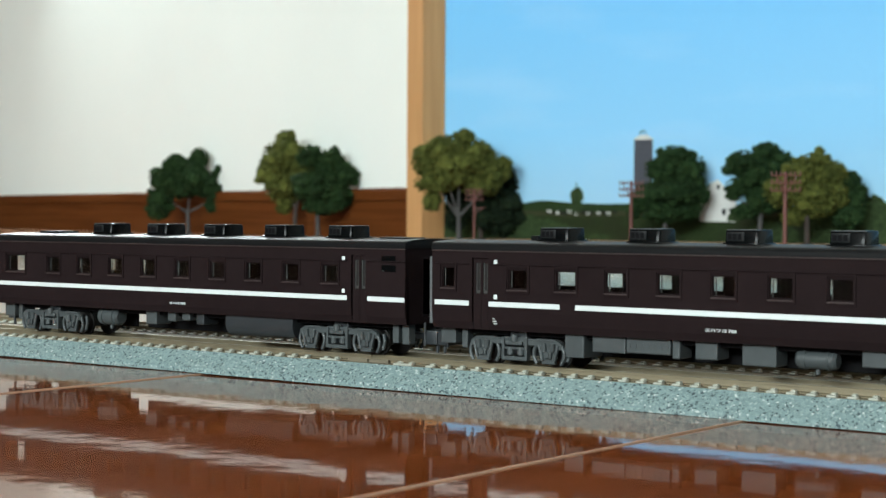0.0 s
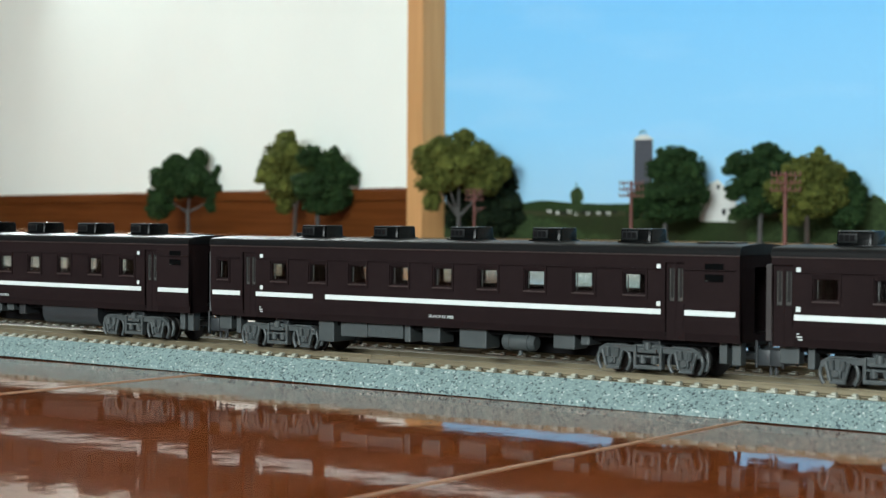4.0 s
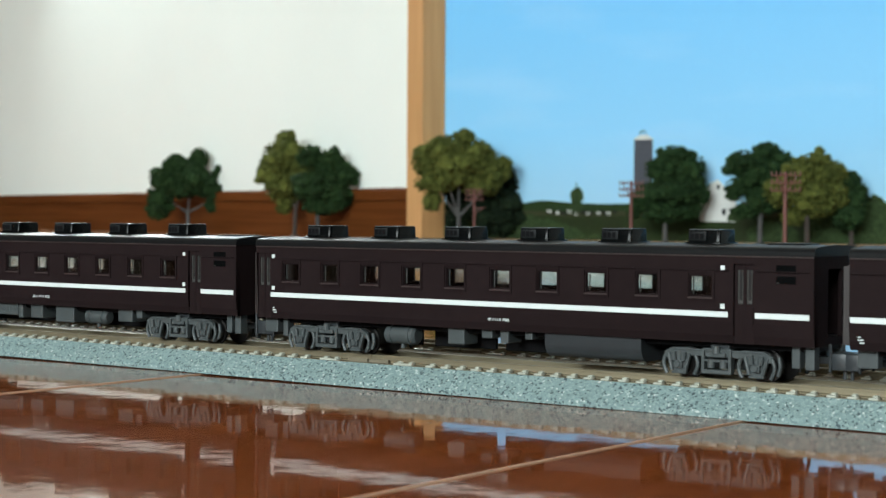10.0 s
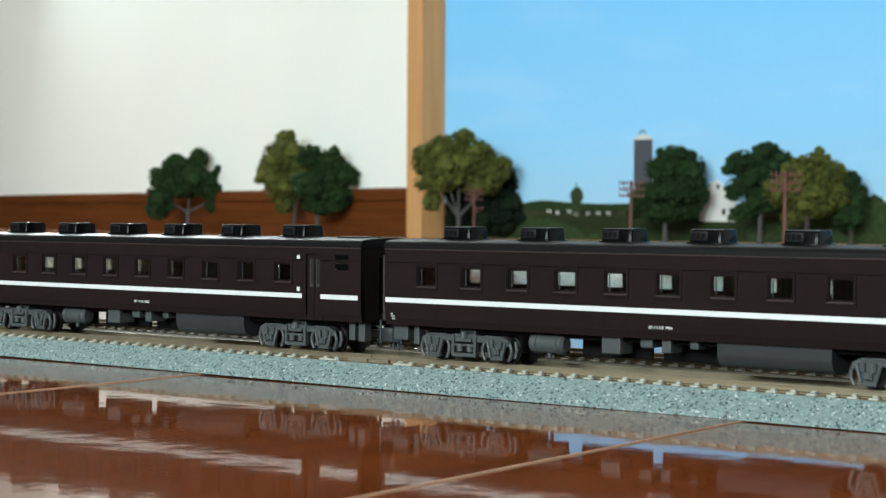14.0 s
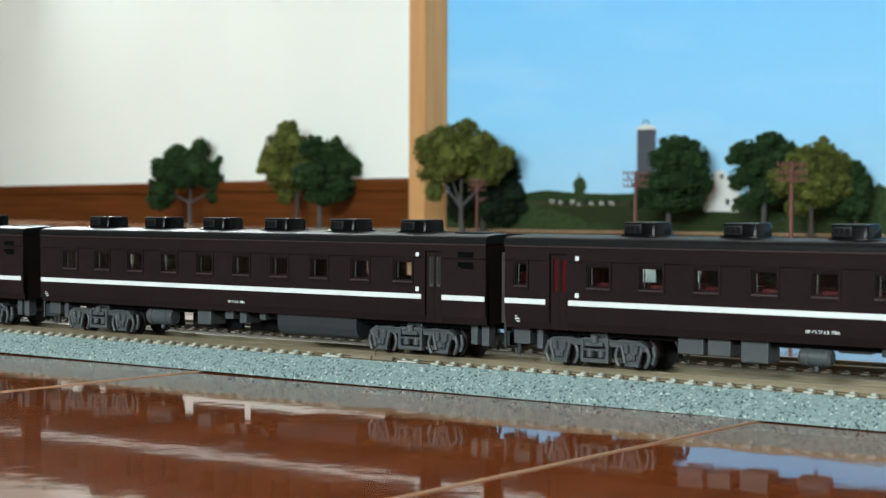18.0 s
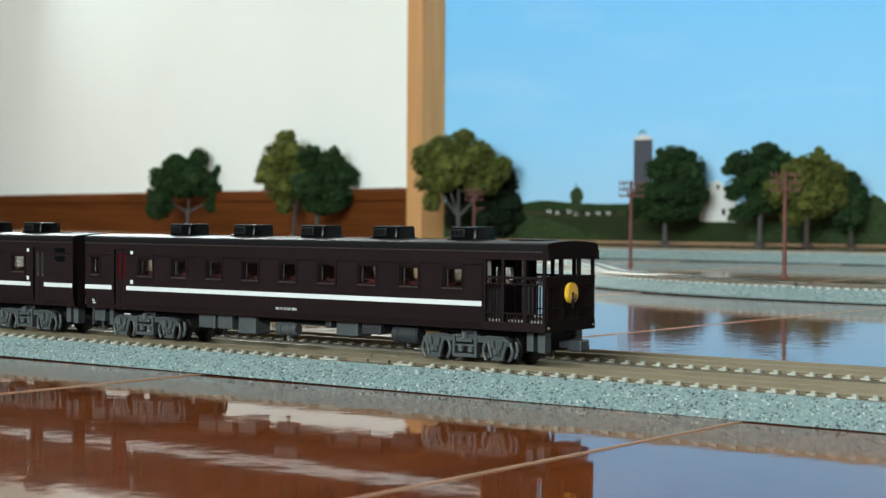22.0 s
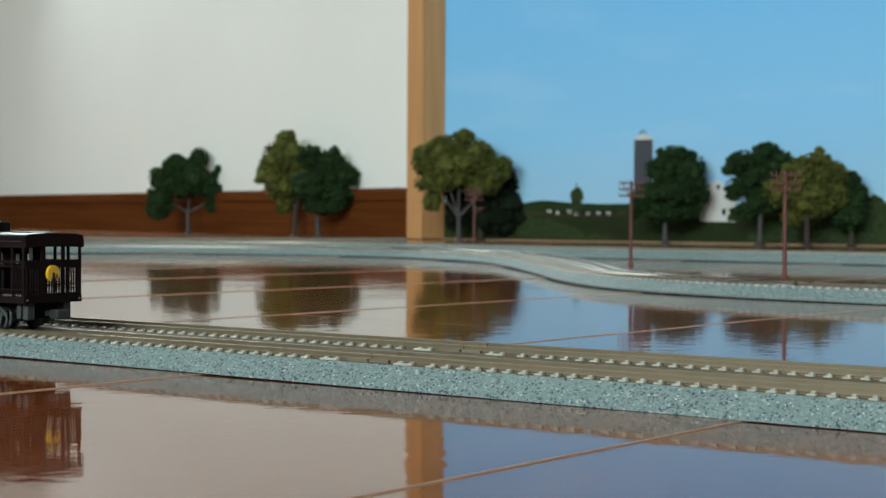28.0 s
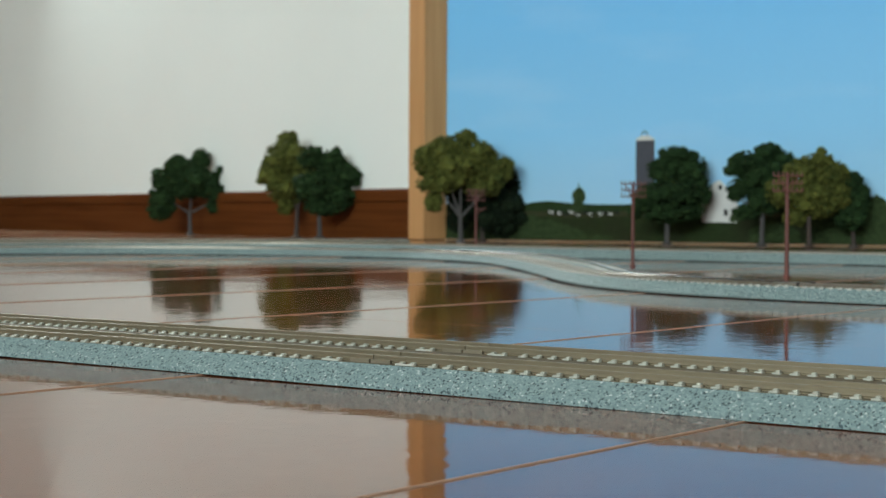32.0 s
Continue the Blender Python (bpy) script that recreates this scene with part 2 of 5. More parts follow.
M_BLACK = mat("black_plastic", (0.0045, 0.0045, 0.005), 0.5, spec=0.05, grain=0.2)
M_BODY = mat("maroon_paint", (0.0135, 0.0090, 0.0094), 0.5, grain=0.2, grain_size=500, spec=0.01, stain=0.3, stain_size=60, bump=0.05, bump_size=900)
M_ROOF = mat("black_roof", (0.005, 0.0054, 0.0058), 0.44, spec=0.075, grain=0.2, grain_size=300, bump=0.04, bump_size=1200)
M_AC = mat("dark_cooler", (0.0022, 0.0026, 0.0028), 0.16, spec=0.06, grain=0.2, grain_size=300)
M_WHITE = mat("white_print", (0.50, 0.55, 0.55), 0.5, grain=0.1)
M_GREY = mat("grey_plastic", (0.047, 0.056, 0.058), 0.45, spec=0.3, grain=0.25, grain_size=500, stain=0.2, stain_size=120)
M_DKGREY = mat("dark_grey_plastic", (0.022, 0.026, 0.029), 0.4, spec=0.35, grain=0.25, grain_size=300)
M_WHEEL = mat("wheel_metal", (0.035, 0.033, 0.032), 0.4, metal=0.7, grain=0.3, grain_size=400)
M_GLASS = glass_mat()
M_SASH = mat("sash_metal", (0.02, 0.016, 0.016), 0.45, grain=0.1)
M_SEAT = mat("grey_seat", (0.11, 0.115, 0.11), 0.7, grain=0.2)
M_SEAT_RED = mat("red_seat", (0.028, 0.003, 0.0036), 0.8, spec=0.1, grain=0.2)
# Lighter than the body paint: light caught on window sills is in the colour.
M_SILL = mat("lightened_edge", (0.030, 0.020, 0.019), 0.45, spec=0.3, grain=0.2)
M_EDGE = mat("glazing_edge", (0.048, 0.050, 0.048), 0.25, grain=0.4, grain_size=500)
M_DOOR_PANE = mat("smoked_door_pane", (0.020, 0.020, 0.020), 0.15, spec=0.5, grain=0.4, grain_size=300)
M_DOOR_RED = mat("red_lit_door_pane", (0.045, 0.004, 0.006), 0.2, spec=0.4, grain=0.5, grain_size=300)
M_BELLOWS = mat("grey_rubber", (0.085, 0.092, 0.096), 0.55, spec=0.3, grain=0.3, grain_size=300)
M_AC_PANEL = mat("cooler_panel", (0.007, 0.008, 0.0085), 0.5, spec=0.12, grain=0.2, grain_size=300)
M_LIGHT_DECK = mat("pale_deck_strip", (0.36, 0.35, 0.33), 0.6, grain=0.3, grain_size=400)
M_PALE_FILL = mat("pale_window_fill", (0.62, 0.64, 0.63), 0.7, grain=0.3, grain_size=700)
M_YELLOW = mat("yellow_disc", (0.72, 0.44, 0.03), 0.4, grain=0.08)
M_GREEN_D = foliage_mat("foliage_dark", (0.005, 0.015, 0.005), (0.022, 0.050, 0.015))
# Near-black copy of foliage_dark: the rear tree's shade is in the colour.
M_GREEN_SHADED = foliage_mat("foliage_shaded_dark", (0.002, 0.006, 0.003), (0.010, 0.020, 0.008))
M_GREEN_O = foliage_mat("foliage_olive", (0.020, 0.030, 0.006), (0.105, 0.120, 0.026))
M_BARK = mat("grey_bark", (0.068, 0.068, 0.066), 0.85, grain=0.4, grain_size=250, bump=0.4, bump_size=400)
M_BARK_D = mat("dark_bark", (0.055, 0.042, 0.035), 0.85, grain=0.4, grain_size=250, bump=0.4, bump_size=400)
M_POLE = mat("brown_pole", (0.10, 0.026, 0.018), 0.55, grain=0.3, grain_size=300)
M_SKY = print_sky_mat()
M_PR_GRASS = mat("printed_grass", (0.020, 0.036, 0.011), 0.5, spec=0.12, grain=0.5, grain_size=160, stain=0.8, stain_size=14, second=(0.020, 0.020, 0.010))
M_PR_HILL = mat("printed_hill", (0.020, 0.040, 0.013), 0.5, spec=0.12, grain=0.4, grain_size=200, stain=0.3, stain_size=20)
M_PR_FIELD = mat("printed_field", (0.036, 0.040, 0.018), 0.5, spec=0.12, grain=0.4, grain_size=200)
M_PR_BUSH = foliage_mat("printed_bush", (0.006, 0.012, 0.005), (0.035, 0.06, 0.022))
M_PR_SILO = mat("printed_silo", (0.070, 0.078, 0.095), 0.5, spec=0.12, grain=0.3, grain_size=200)
M_PR_WHITE = mat("printed_white", (0.62, 0.64, 0.62), 0.5, spec=0.12, grain=0.2, grain_size=150)
M_PR_DARK = mat("printed_dark", (0.012, 0.012, 0.014), 0.5, spec=0.12, grain=0.2)

# ---------------- floor, walls ----------------
TURN = -2.335
floor = tagged(new("floor"), "dark red-brown lacquered plank floor, mirror-like", "floor", kind="structure")
floor.matrix_world = pose(0, 0, 0, 0, 0, TURN)
bm = bmesh.new()
box(bm, -5200, 2600, -1200, 3400, -30, -1.4)
part("subfloor", bm, M_SUB, floor)
bm = bmesh.new()
box(bm, -5200, 2600, -4900, -1201, -30, 0)
part("floor_behind", bm, M_PLANK, floor)

X_SEAMS = [-139.0, -275.5, -421.0, -566.0, -714.0, -857.0]
while X_SEAMS[-1] > -4900:
    X_SEAMS.append(X_SEAMS[-1] - 144.5)
X_SEAMS = X_SEAMS[::-1]
while X_SEAMS[-1] < 2350:
    X_SEAMS.append(X_SEAMS[-1] + 144.5)
PLANK = {}


def plank_mesh(w, length):
    key = (round(w, 1), round(length, 1))
    if key not in PLANK:
        bm = bmesh.new()
        c = 0.16
        outline = [(0, -11), (w, -11), (w, -c), (w - c, 0), (c, 0), (0, -c)]
        a = [bm.verts.new(((x) * MM, (0 if z < -c + .01 else c) * MM, z * MM)) for x, z in outline]
        b = [bm.verts.new(((x) * MM, (length if z < -c + .01 else length - c) * MM, z * MM)) for x, z in outline]
        for i in range(6):
            j = (i + 1) % 6
            bm.faces.new((a[i], a[j], b[j], b[i]))
        bm.faces.new((a[0], a[1], a[2], a[5]))
        bm.faces.new((a[5], a[2], a[3], a[4]))
        bm.faces.new((b[0], b[1], b[2], b[5]))
        bm.faces.new((b[5], b[2], b[3], b[4]))
        for f in bm.faces:
            # Plank edges take the pale joint colour, for the light their grooves catch.
            f.normal_update()
            f.material_index = 0 if abs(f.normal.z) > 0.9 else 1
        PLANK[key] = mesh_of("plank", bm, M_PLANK)
        PLANK[key].materials.append(M_SUB)
    return PLANK[key]


def lay_planks():
    rng = random.Random(4)
    for x0, x1 in zip(X_SEAMS, X_SEAMS[1:]):
        w = x1 - x0 - 0.9
        y = -1200 + rng.uniform(-850, 0)
        if abs(x0 + 421) < 1:
            y = 436 - 4 * 909
        elif -900 < x0 < 160:
            y = 150 - rng.uniform(120, 330) - 3 * 909
        while y < 3300:
            y0, y1 = max(y, -1200), min(y + 909, 3350)
            if y1 - y0 > 20:
                ob = new("plank", plank_mesh(w, y1 - y0 - 0.9))
                ob.parent = floor
                lean = radians(rng.uniform(0.05, 0.09) if x0 > -440 else rng.uniform(0.05, 0.2))
                ob.location = (x0 * MM, y0 * MM, -w / 2 * math.sin(lean) * MM)
                ob.rotation_euler = (radians(rng.uniform(-0.004, 0.004)), -lean, 0)
            y += 909


def wall(name, a, b, h, t, label, holes=(), m=None):
    """An upright wall from a to b (its room face), thickness t away to the left of a-b; holes (s0, s1, z0, z1) in metres along it."""
    a, b = Vector(a), Vector(b)
    length = (b - a).length
    bm = bmesh.new()
    us = sorted({0.0, length, *[q for hh in holes for q in hh[:2]]})
    zs = sorted({0.0, h, *[q for hh in holes for q in hh[2:]]})
    for i in range(len(us) - 1):
        for j in range(len(zs) - 1):
            cu, cz = (us[i] + us[i + 1]) / 2, (zs[j] + zs[j + 1]) / 2
            if any(hh[0] < cu < hh[1] and hh[2] < cz < hh[3] for hh in holes):
                continue
            box(bm, us[i] * 1000, us[i + 1] * 1000, 0, t * 1000, zs[j] * 1000, zs[j + 1] * 1000)
    bmesh.ops.remove_doubles(bm, verts=bm.verts, dist=1e-5)
    ob = new(name, mesh_of(name, bm, m or M_WALL))
    ob.matrix_world = Matrix.Translation((a.x, a.y, 0)) @ Matrix.Rotation(math.atan2(b.y - a.y, b.x - a.x), 4, "Z")
    return tagged(ob, label, "wall", kind="structure")


ROOM_H = 2.4
LW_A = Vector((-1.640, 2.162))                       # left wall's end at the post
LW_DIR = Vector((-math.cos(radians(17.8)), math.sin(radians(17.8))))
LW_B = LW_A + LW_DIR * 3.1
wall("wall_north_west", LW_B, LW_A, ROOM_H, 0.12, "smooth white painted wall above a brown skirting board", [(1.1, 2.3, 0.84, 2.0)])
wall("wall_north_east", (-1.640, 2.176), (2.2, 2.176), ROOM_H, 0.12, "white painted wall behind the printed backdrop")
# Unseen walls added to close the room, brown so that reflections stay dark.
wall("wall_east", (2.2, 2.176), (2.2, -4.62), ROOM_H, 0.12, "unseen brown wall, added to keep reflections dark", (), M_UNSEEN_WALL)
wall("wall_south", (2.2, -4.62), (-4.62, -4.62), ROOM_H, 0.12, "unseen brown wall with a wide window opening, added to keep reflections dark", [(0.15, 3.55, 1.3, 2.26)], M_UNSEEN_WALL)
wall("wall_west", (-4.62, -4.62), (LW_B.x, LW_B.y), ROOM_H, 0.12, "unseen brown wall, added to keep reflections dark", (), M_UNSEEN_WALL)
bm = bmesh.new()
box(bm, -4900, 2400, -4800, 3300, ROOM_H * 1000, ROOM_H * 1000 + 80)
tagged(new("ceiling", mesh_of("ceiling", bm, M_CEIL)), "flat white ceiling", "ceiling", kind="structure")


def skirting():
    """Brown board with a cap moulding along the left wall."""
    ob = tagged(new("baseboard"), "brown varnished wooden skirting board with a grooved cap", "baseboard", kind="structure")
    ob.matrix_world = Matrix.Translation((LW_B.x, LW_B.y, 0)) @ Matrix.Rotation(math.atan2(-LW_DIR.y, -LW_DIR.x), 4, "Z")
    bm = bmesh.new()
    profile_sweep(bm, [(-12, 0.02), (-12, 62.6), (-11.4, 63.2), (-8.5, 63.2), (-8.5, 65.3), (-1, 65.3), (-1, 0.02)], 0, 3098)
    part("board", bm, M_BASE, ob)
    bm = bmesh.new()
    profile_sweep(bm, [(-14, 65.4), (-14, 82), (-12, 85), (-6, 86), (-1, 86), (-1, 65.4)], 0, 3098)
    part("cap", bm, M_BASE, ob)


skirting()
bm = bmesh.new()
box(bm, -44.6, 0, 0, 46.4, 0.5, 2398, 1.2)
post = tagged(new("timber_post", mesh_of("timber_post", bm, M_POST)), "pale planed timber post between wall and backdrop", "post", kind="structure")
post.matrix_world = pose(-1.6016, 2.1253, 0, 0, 0, -17.8)
bm = bmesh.new()
box(bm, -1583, 1200, 2156, 2174, 0.3, 1.5, 0.3)
tagged(new("sill_strip", mesh_of("sill_strip", bm, M_STRIP)), "thin pale wooden strip on the floor under the backdrop", "trim", kind="structure")


# ---------------- printed backdrop ----------------
def flat_shape(name, pts, mt, parent, depth, label=""):
    """A printed shape: outline of (x, z) in mm on the sheet, lying depth mm proud of it."""
    bm = bmesh.new()
    bm.faces.new([bm.verts.new((x * MM, -depth * MM, z * MM)) for x, z in pts])
    return part(name, bm, mt, parent, label)


def backdrop():
    ob = tagged(new("backdrop_sheet"), "printed paper backdrop of blue sky over a green farm field", "backdrop")
    ob.location = (0, 2.170, 0)
    rng = random.Random(11)
    bm = bmesh.new()
    box(bm, -1600, 800, 0, 1.2, 1.7, 620)
    part("sky_print", bm, M_SKY, ob)
    # far hills, field, near grass
    pts = [(-1589, 1.8)] + [(x, 57 + 7 * math.exp(-((x + 1400) / 45) ** 2) + 5 * math.exp(-((x + 1200) / 70) ** 2) + 2 * math.sin(x / 37)) for x in range(-1589, 800, 12)] + [(799, 1.8)]
    flat_shape("hill_print", pts, M_PR_HILL, ob, 0.4)
    pts = [(-1589, 1.8)] + [(x, 48 + 1.5 * math.sin(x / 50)) for x in range(-1589, 800, 20)] + [(799, 1.8)]
    flat_shape("field_print", pts, M_PR_FIELD, ob, 0.7)
    pts = [(-1589, 1.8)] + [(x, 39 + 1.2 * math.sin(x / 23) + rng.uniform(-0.6, 0.6)) for x in range(-1589, 800, 7)] + [(799, 1.8)]
    flat_shape("grass_print", pts, M_PR_GRASS, ob, 1.0)

    def bush(x, z0, w, h, d, name="bush_print"):
        n = 26
        o = []
        for k in range(n):
            a = math.pi * k / (n - 1)
            r = 1 + rng.uniform(-0.05, 0.05) + 0.05 * math.sin(a * 7 + x)
            o.append((x - math.cos(a) * w / 2 * r, z0 + math.sin(a) ** 0.6 * h * r))
        flat_shape(name, [(x - w / 2, z0)] + o + [(x + w / 2, z0)], M_PR_BUSH, ob, d)

    for x, w, h in ((-1560, 60, 30), (-1420, 70, 24), (-1345, 55, 18), (-1290, 40, 8), (-1000, 80, 30), (-905, 90, 52), (-845, 70, 66), (-780, 90, 70), (-700, 120, 60), (-560, 90, 40)):
        bush(x, 4, w, h, 1.3 + rng.uniform(0, 0.2))
    bush(-1500, 4, 110, 120, 1.6)
    flat_shape("small_tree_print", [(-1331 + math.cos(a) * 12 * q, 71 + math.sin(a) * 14 * q) for a, q in ((k * math.tau / 36, rng.uniform(0.85, 1.1)) for k in range(36))], M_PR_BUSH, ob, 1.3)
    bush(-1331, 46, 26, 18, 1.36)
    flat_shape("small_tree_trunk_print", [(-1332.5, 50), (-1332.2, 92), (-1330.5, 92), (-1329.5, 50)], M_PR_BUSH, ob, 1.34)
    for x, w, h in ((-1470, 80, 42), (-1425, 80, 36), (-1385, 60, 30), (-1355, 45, 22)):
        bush(x, 5, w, h, 1.45 + rng.uniform(0, 0.1))
    bush(-868, 20, 50, 50, 1.3)
    # silo
    flat_shape("silo_print", [(-1229, 60), (-1229, 156), (-1197, 156), (-1197, 60)], M_PR_SILO, ob, 1.1)
    flat_shape("silo_roof_print", [(-1230, 156), (-1226, 160), (-1218, 163.5), (-1208, 163.5), (-1200, 160), (-1196, 156)], M_PR_WHITE, ob, 1.15)
    flat_shape("silo_hoop_print", [(-1220, 163), (-1219, 168), (-1214, 171), (-1209, 168), (-1208, 163), (-1209.5, 163), (-1210.5, 167), (-1214, 169), (-1217.5, 167), (-1218.5, 163)], M_PR_SILO, ob, 1.2)
    # barn
    flat_shape("barn_print", [(-1116, 32), (-1116, 66), (-1108, 82), (-1098, 90), (-1087, 94.5), (-1078, 86), (-1069, 75), (-1058, 66), (-1058, 32)], M_PR_WHITE, ob, 1.2)
    flat_shape("barn_window_print", [(-1089, 80), (-1089, 87), (-1084, 87), (-1084, 80)], M_PR_DARK, ob, 1.3)
    flat_shape("barn_door_print", [(-1080, 42), (-1080, 51), (-1074, 51), (-1074, 42)], M_PR_DARK, ob, 1.3)
    bush(-1062, 33, 18, 14, 1.35)
    # cows
    for k in range(17):
        x = -1382 + k * 7.2 + rng.uniform(-2.5, 2.5)
        z = 41 + rng.uniform(-1.5, 2.5)
        w = rng.uniform(4.5, 7.5)
        flat_shape("cow_print", [(x, z), (x, z + 3), (x - 1.6, z + 4.6), (x - 0.6, z + 6), (x + 1, z + 5.4), (x + w, z + 5.2), (x + w, z), (x + w - 1.2, z), (x + w - 1.4, z + 2.3), (x + 1.6, z + 2.3), (x + 1.3, z)],
                   M_PR_WHITE if k % 5 in (0, 2) else M_PR_DARK, ob, 1.4)
        if k % 5 in (0, 2):
            flat_shape("cow_patch_print", [(x + 2, z + 3), (x + 2, z + 5), (x + 4, z + 5), (x + 4.5, z + 3)], M_PR_DARK, ob, 1.5)


backdrop()

# ---------------- tracks ----------------
BED = [(-12.5, 0.5), (-12.5, 1.35), (-7.9, 4.95), (7.9, 4.95), (12.5, 1.35), (12.5, 0.5)]
RAIL_PROF = [(-0.95, 5.0), (-0.95, 5.22), (-0.36, 5.4), (-0.36, 6.1), (-0.42, 6.2), (-0.42, 6.55), (-0.32, RAIL), (0.32, RAIL), (0.42, 6.55), (0.42, 6.2), (0.36, 6.1), (0.36, 5.4), (0.95, 5.22), (0.95, 5.0)]
PIECE = 248.0
NS = 64


def sleeper_mesh():
    bm = bmesh.new()
    box(bm, -0.85, 0.85, -7.2, 7.2, 4.5, 5.3, 0.12)
    k = len(bm.faces)
    for s in (-1, 1):
        box(bm, -0.98, 0.98, s * 7.2 - 0.75, s * 7.2 + 0.75, 4.3, 5.36, 0.3)
        box(bm, -0.5, 0.5, s * 6.3 - 0.6, s * 6.3 + 0.6, 4.9, 5.7, 0.18)
    bm.faces.ensure_lookup_table()
    for f in bm.faces[k:]:
        f.material_index = 1
    me = mesh_of("sleeper", bm, M_SLEEPER)
    me.materials.append(M_SLEEPER_END)
    return me


def front_track(y, label, joint, wide=False):
    sm = sleeper_mesh()
    for k in range(-4, 4):
        x0 = joint + k * PIECE
        tr = tagged(new("track_piece"), label, "track", "front track pieces")
        tr.location = (x0 * MM, y * MM, 0)
        bm = bmesh.new()
        profile_sweep(bm, BED, 0.01, PIECE - 0.01)
        # the left-hand pieces do not lie quite flat on the floor
        gap = (0.62, 0.2) if k < 0 else (0.2, 0.06)
        for v in bm.verts:
            if v.co.z < 0.7 * MM:
                v.co.z = (gap[0] + (gap[1] - gap[0]) * v.co.x / (PIECE * MM)) * MM
        part("roadbed", bm, M_BALLAST, tr)
        # Black filler below the roadbed draws the shade in the gap.
        bm = bmesh.new()
        box(bm, 0.5, PIECE - 0.5, -11.9, 11.9, 0.0, 1.2)
        part("underside", bm, M_BLACK, tr)
        bm = bmesh.new()
        box(bm, 0.12, PIECE - 0.12, -7.95, 7.95, 4.6, 5.02)
        part("bed_top", bm, M_BED_TOP, tr)
        if wide:
            bm = bmesh.new()
            box(bm, 0.12, PIECE - 0.12, 8.0, 25.4, 1.2, 4.98)
            part("bed_middle", bm, M_BED_TOP, tr)
        for s in (-1, 1):
            bm = bmesh.new()
            profile_sweep(bm, [(v + s * 4.85, w) for v, w in RAIL_PROF], 0.1, PIECE - 0.1)
            part("rail", bm, M_RAIL, tr, "nickel-silver rail")
            for e in (0, PIECE):
                bm = bmesh.new()
                d = 1 if e == 0 else -1
                for q in (-1, 1):
                    v = s * 4.85 + q * 1.35
                    box(bm, e + d * 0.2, e + d * 5.6, v - 0.42, v + 0.42, 4.9, 5.75, 0.12)
                part("rail_joiner", bm, M_SLEEPER, tr)
                bm = bmesh.new()
                box(bm, e + d * 7.8, e + d * 12.8, s * 7.2 - 0.75, s * 7.2 + 0.75, 4.3, 5.38, 0.3)
                for q in (8.8, 11.8):
                    box(bm, e + d * q - 0.5, e + d * q + 0.5, s * 6.3 - 0.6, s * 6.3 + 0.6, 4.9, 5.7, 0.18)
                part("joint_chair", bm, M_SLEEPER_END, tr, "pale moulded rail chair at the joint")
        if -1 <= k <= 0:
            for i in range(4, NS - 4):
                ob = new("sleeper", sm)
                ob.parent = tr
                ob.location = ((i + 0.5) * PIECE / NS * MM, 0, 0)
        else:
            bm = bmesh.new()
            for i in range(NS):
                u = (i + 0.5) * PIECE / NS
                box(bm, u - 1, u + 1, -7.2, 7.2, 4.6, 5.4)
                k0 = len(bm.faces)
                for s in (-1, 1):
                    box(bm, u - 0.95, u + 0.95, s * 7.75 - 0.6, s * 7.75 + 0.6, 4.6, 5.5)
                bm.faces.ensure_lookup_table()
                for f in bm.faces[k0:]:
                    f.material_index = 1
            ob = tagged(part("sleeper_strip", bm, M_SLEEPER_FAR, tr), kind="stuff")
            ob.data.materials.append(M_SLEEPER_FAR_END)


def smooth_path(ctrl, step=5.0):
    """Evenly spaced points on a Catmull-Rom curve through ctrl (mm)."""
    p = [Vector(c) for c in ctrl]
    p = [p[0] * 2 - p[1]] + p + [p[-1] * 2 - p[-2]]
    fine = []
    for i in range(1, len(p) - 2):
        for k in range(40):
            t = k / 40
            a, b, c, d = p[i - 1], p[i], p[i + 1], p[i + 2]
            fine.append(0.5 * (2 * b + (c - a) * t + (2 * a - 5 * b + 4 * c - d) * t * t + (3 * b - a - 3 * c + d) * t ** 3))
    fine.append(p[-2])
    out, acc = [fine[0]], 0.0
    for a, b in zip(fine, fine[1:]):
        acc += (b - a).length
        if acc >= step:
            out.append(b)
            acc = 0.0
    return out


def sweep_on(bm, path, prof, lift=0.0):
    rings = []
    for i, c in enumerate(path):
        d = (path[min(i + 1, len(path) - 1)] - path[max(i - 1, 0)]).normalized()
        nrm = Vector((-d.y, d.x))
        rings.append([bm.verts.new(((c.x + nrm.x * v) * MM, (c.y + nrm.y * v) * MM, (w + lift) * MM)) for v, w in prof])
    n = len(prof)
    for a, b in zip(rings, rings[1:]):
        for i in range(n):
            bm.faces.new((a[i], a[(i + 1) % n], b[(i + 1) % n], b[i]))
    bm.faces.new(rings[0])
    bm.faces.new(rings[-1][::-1])


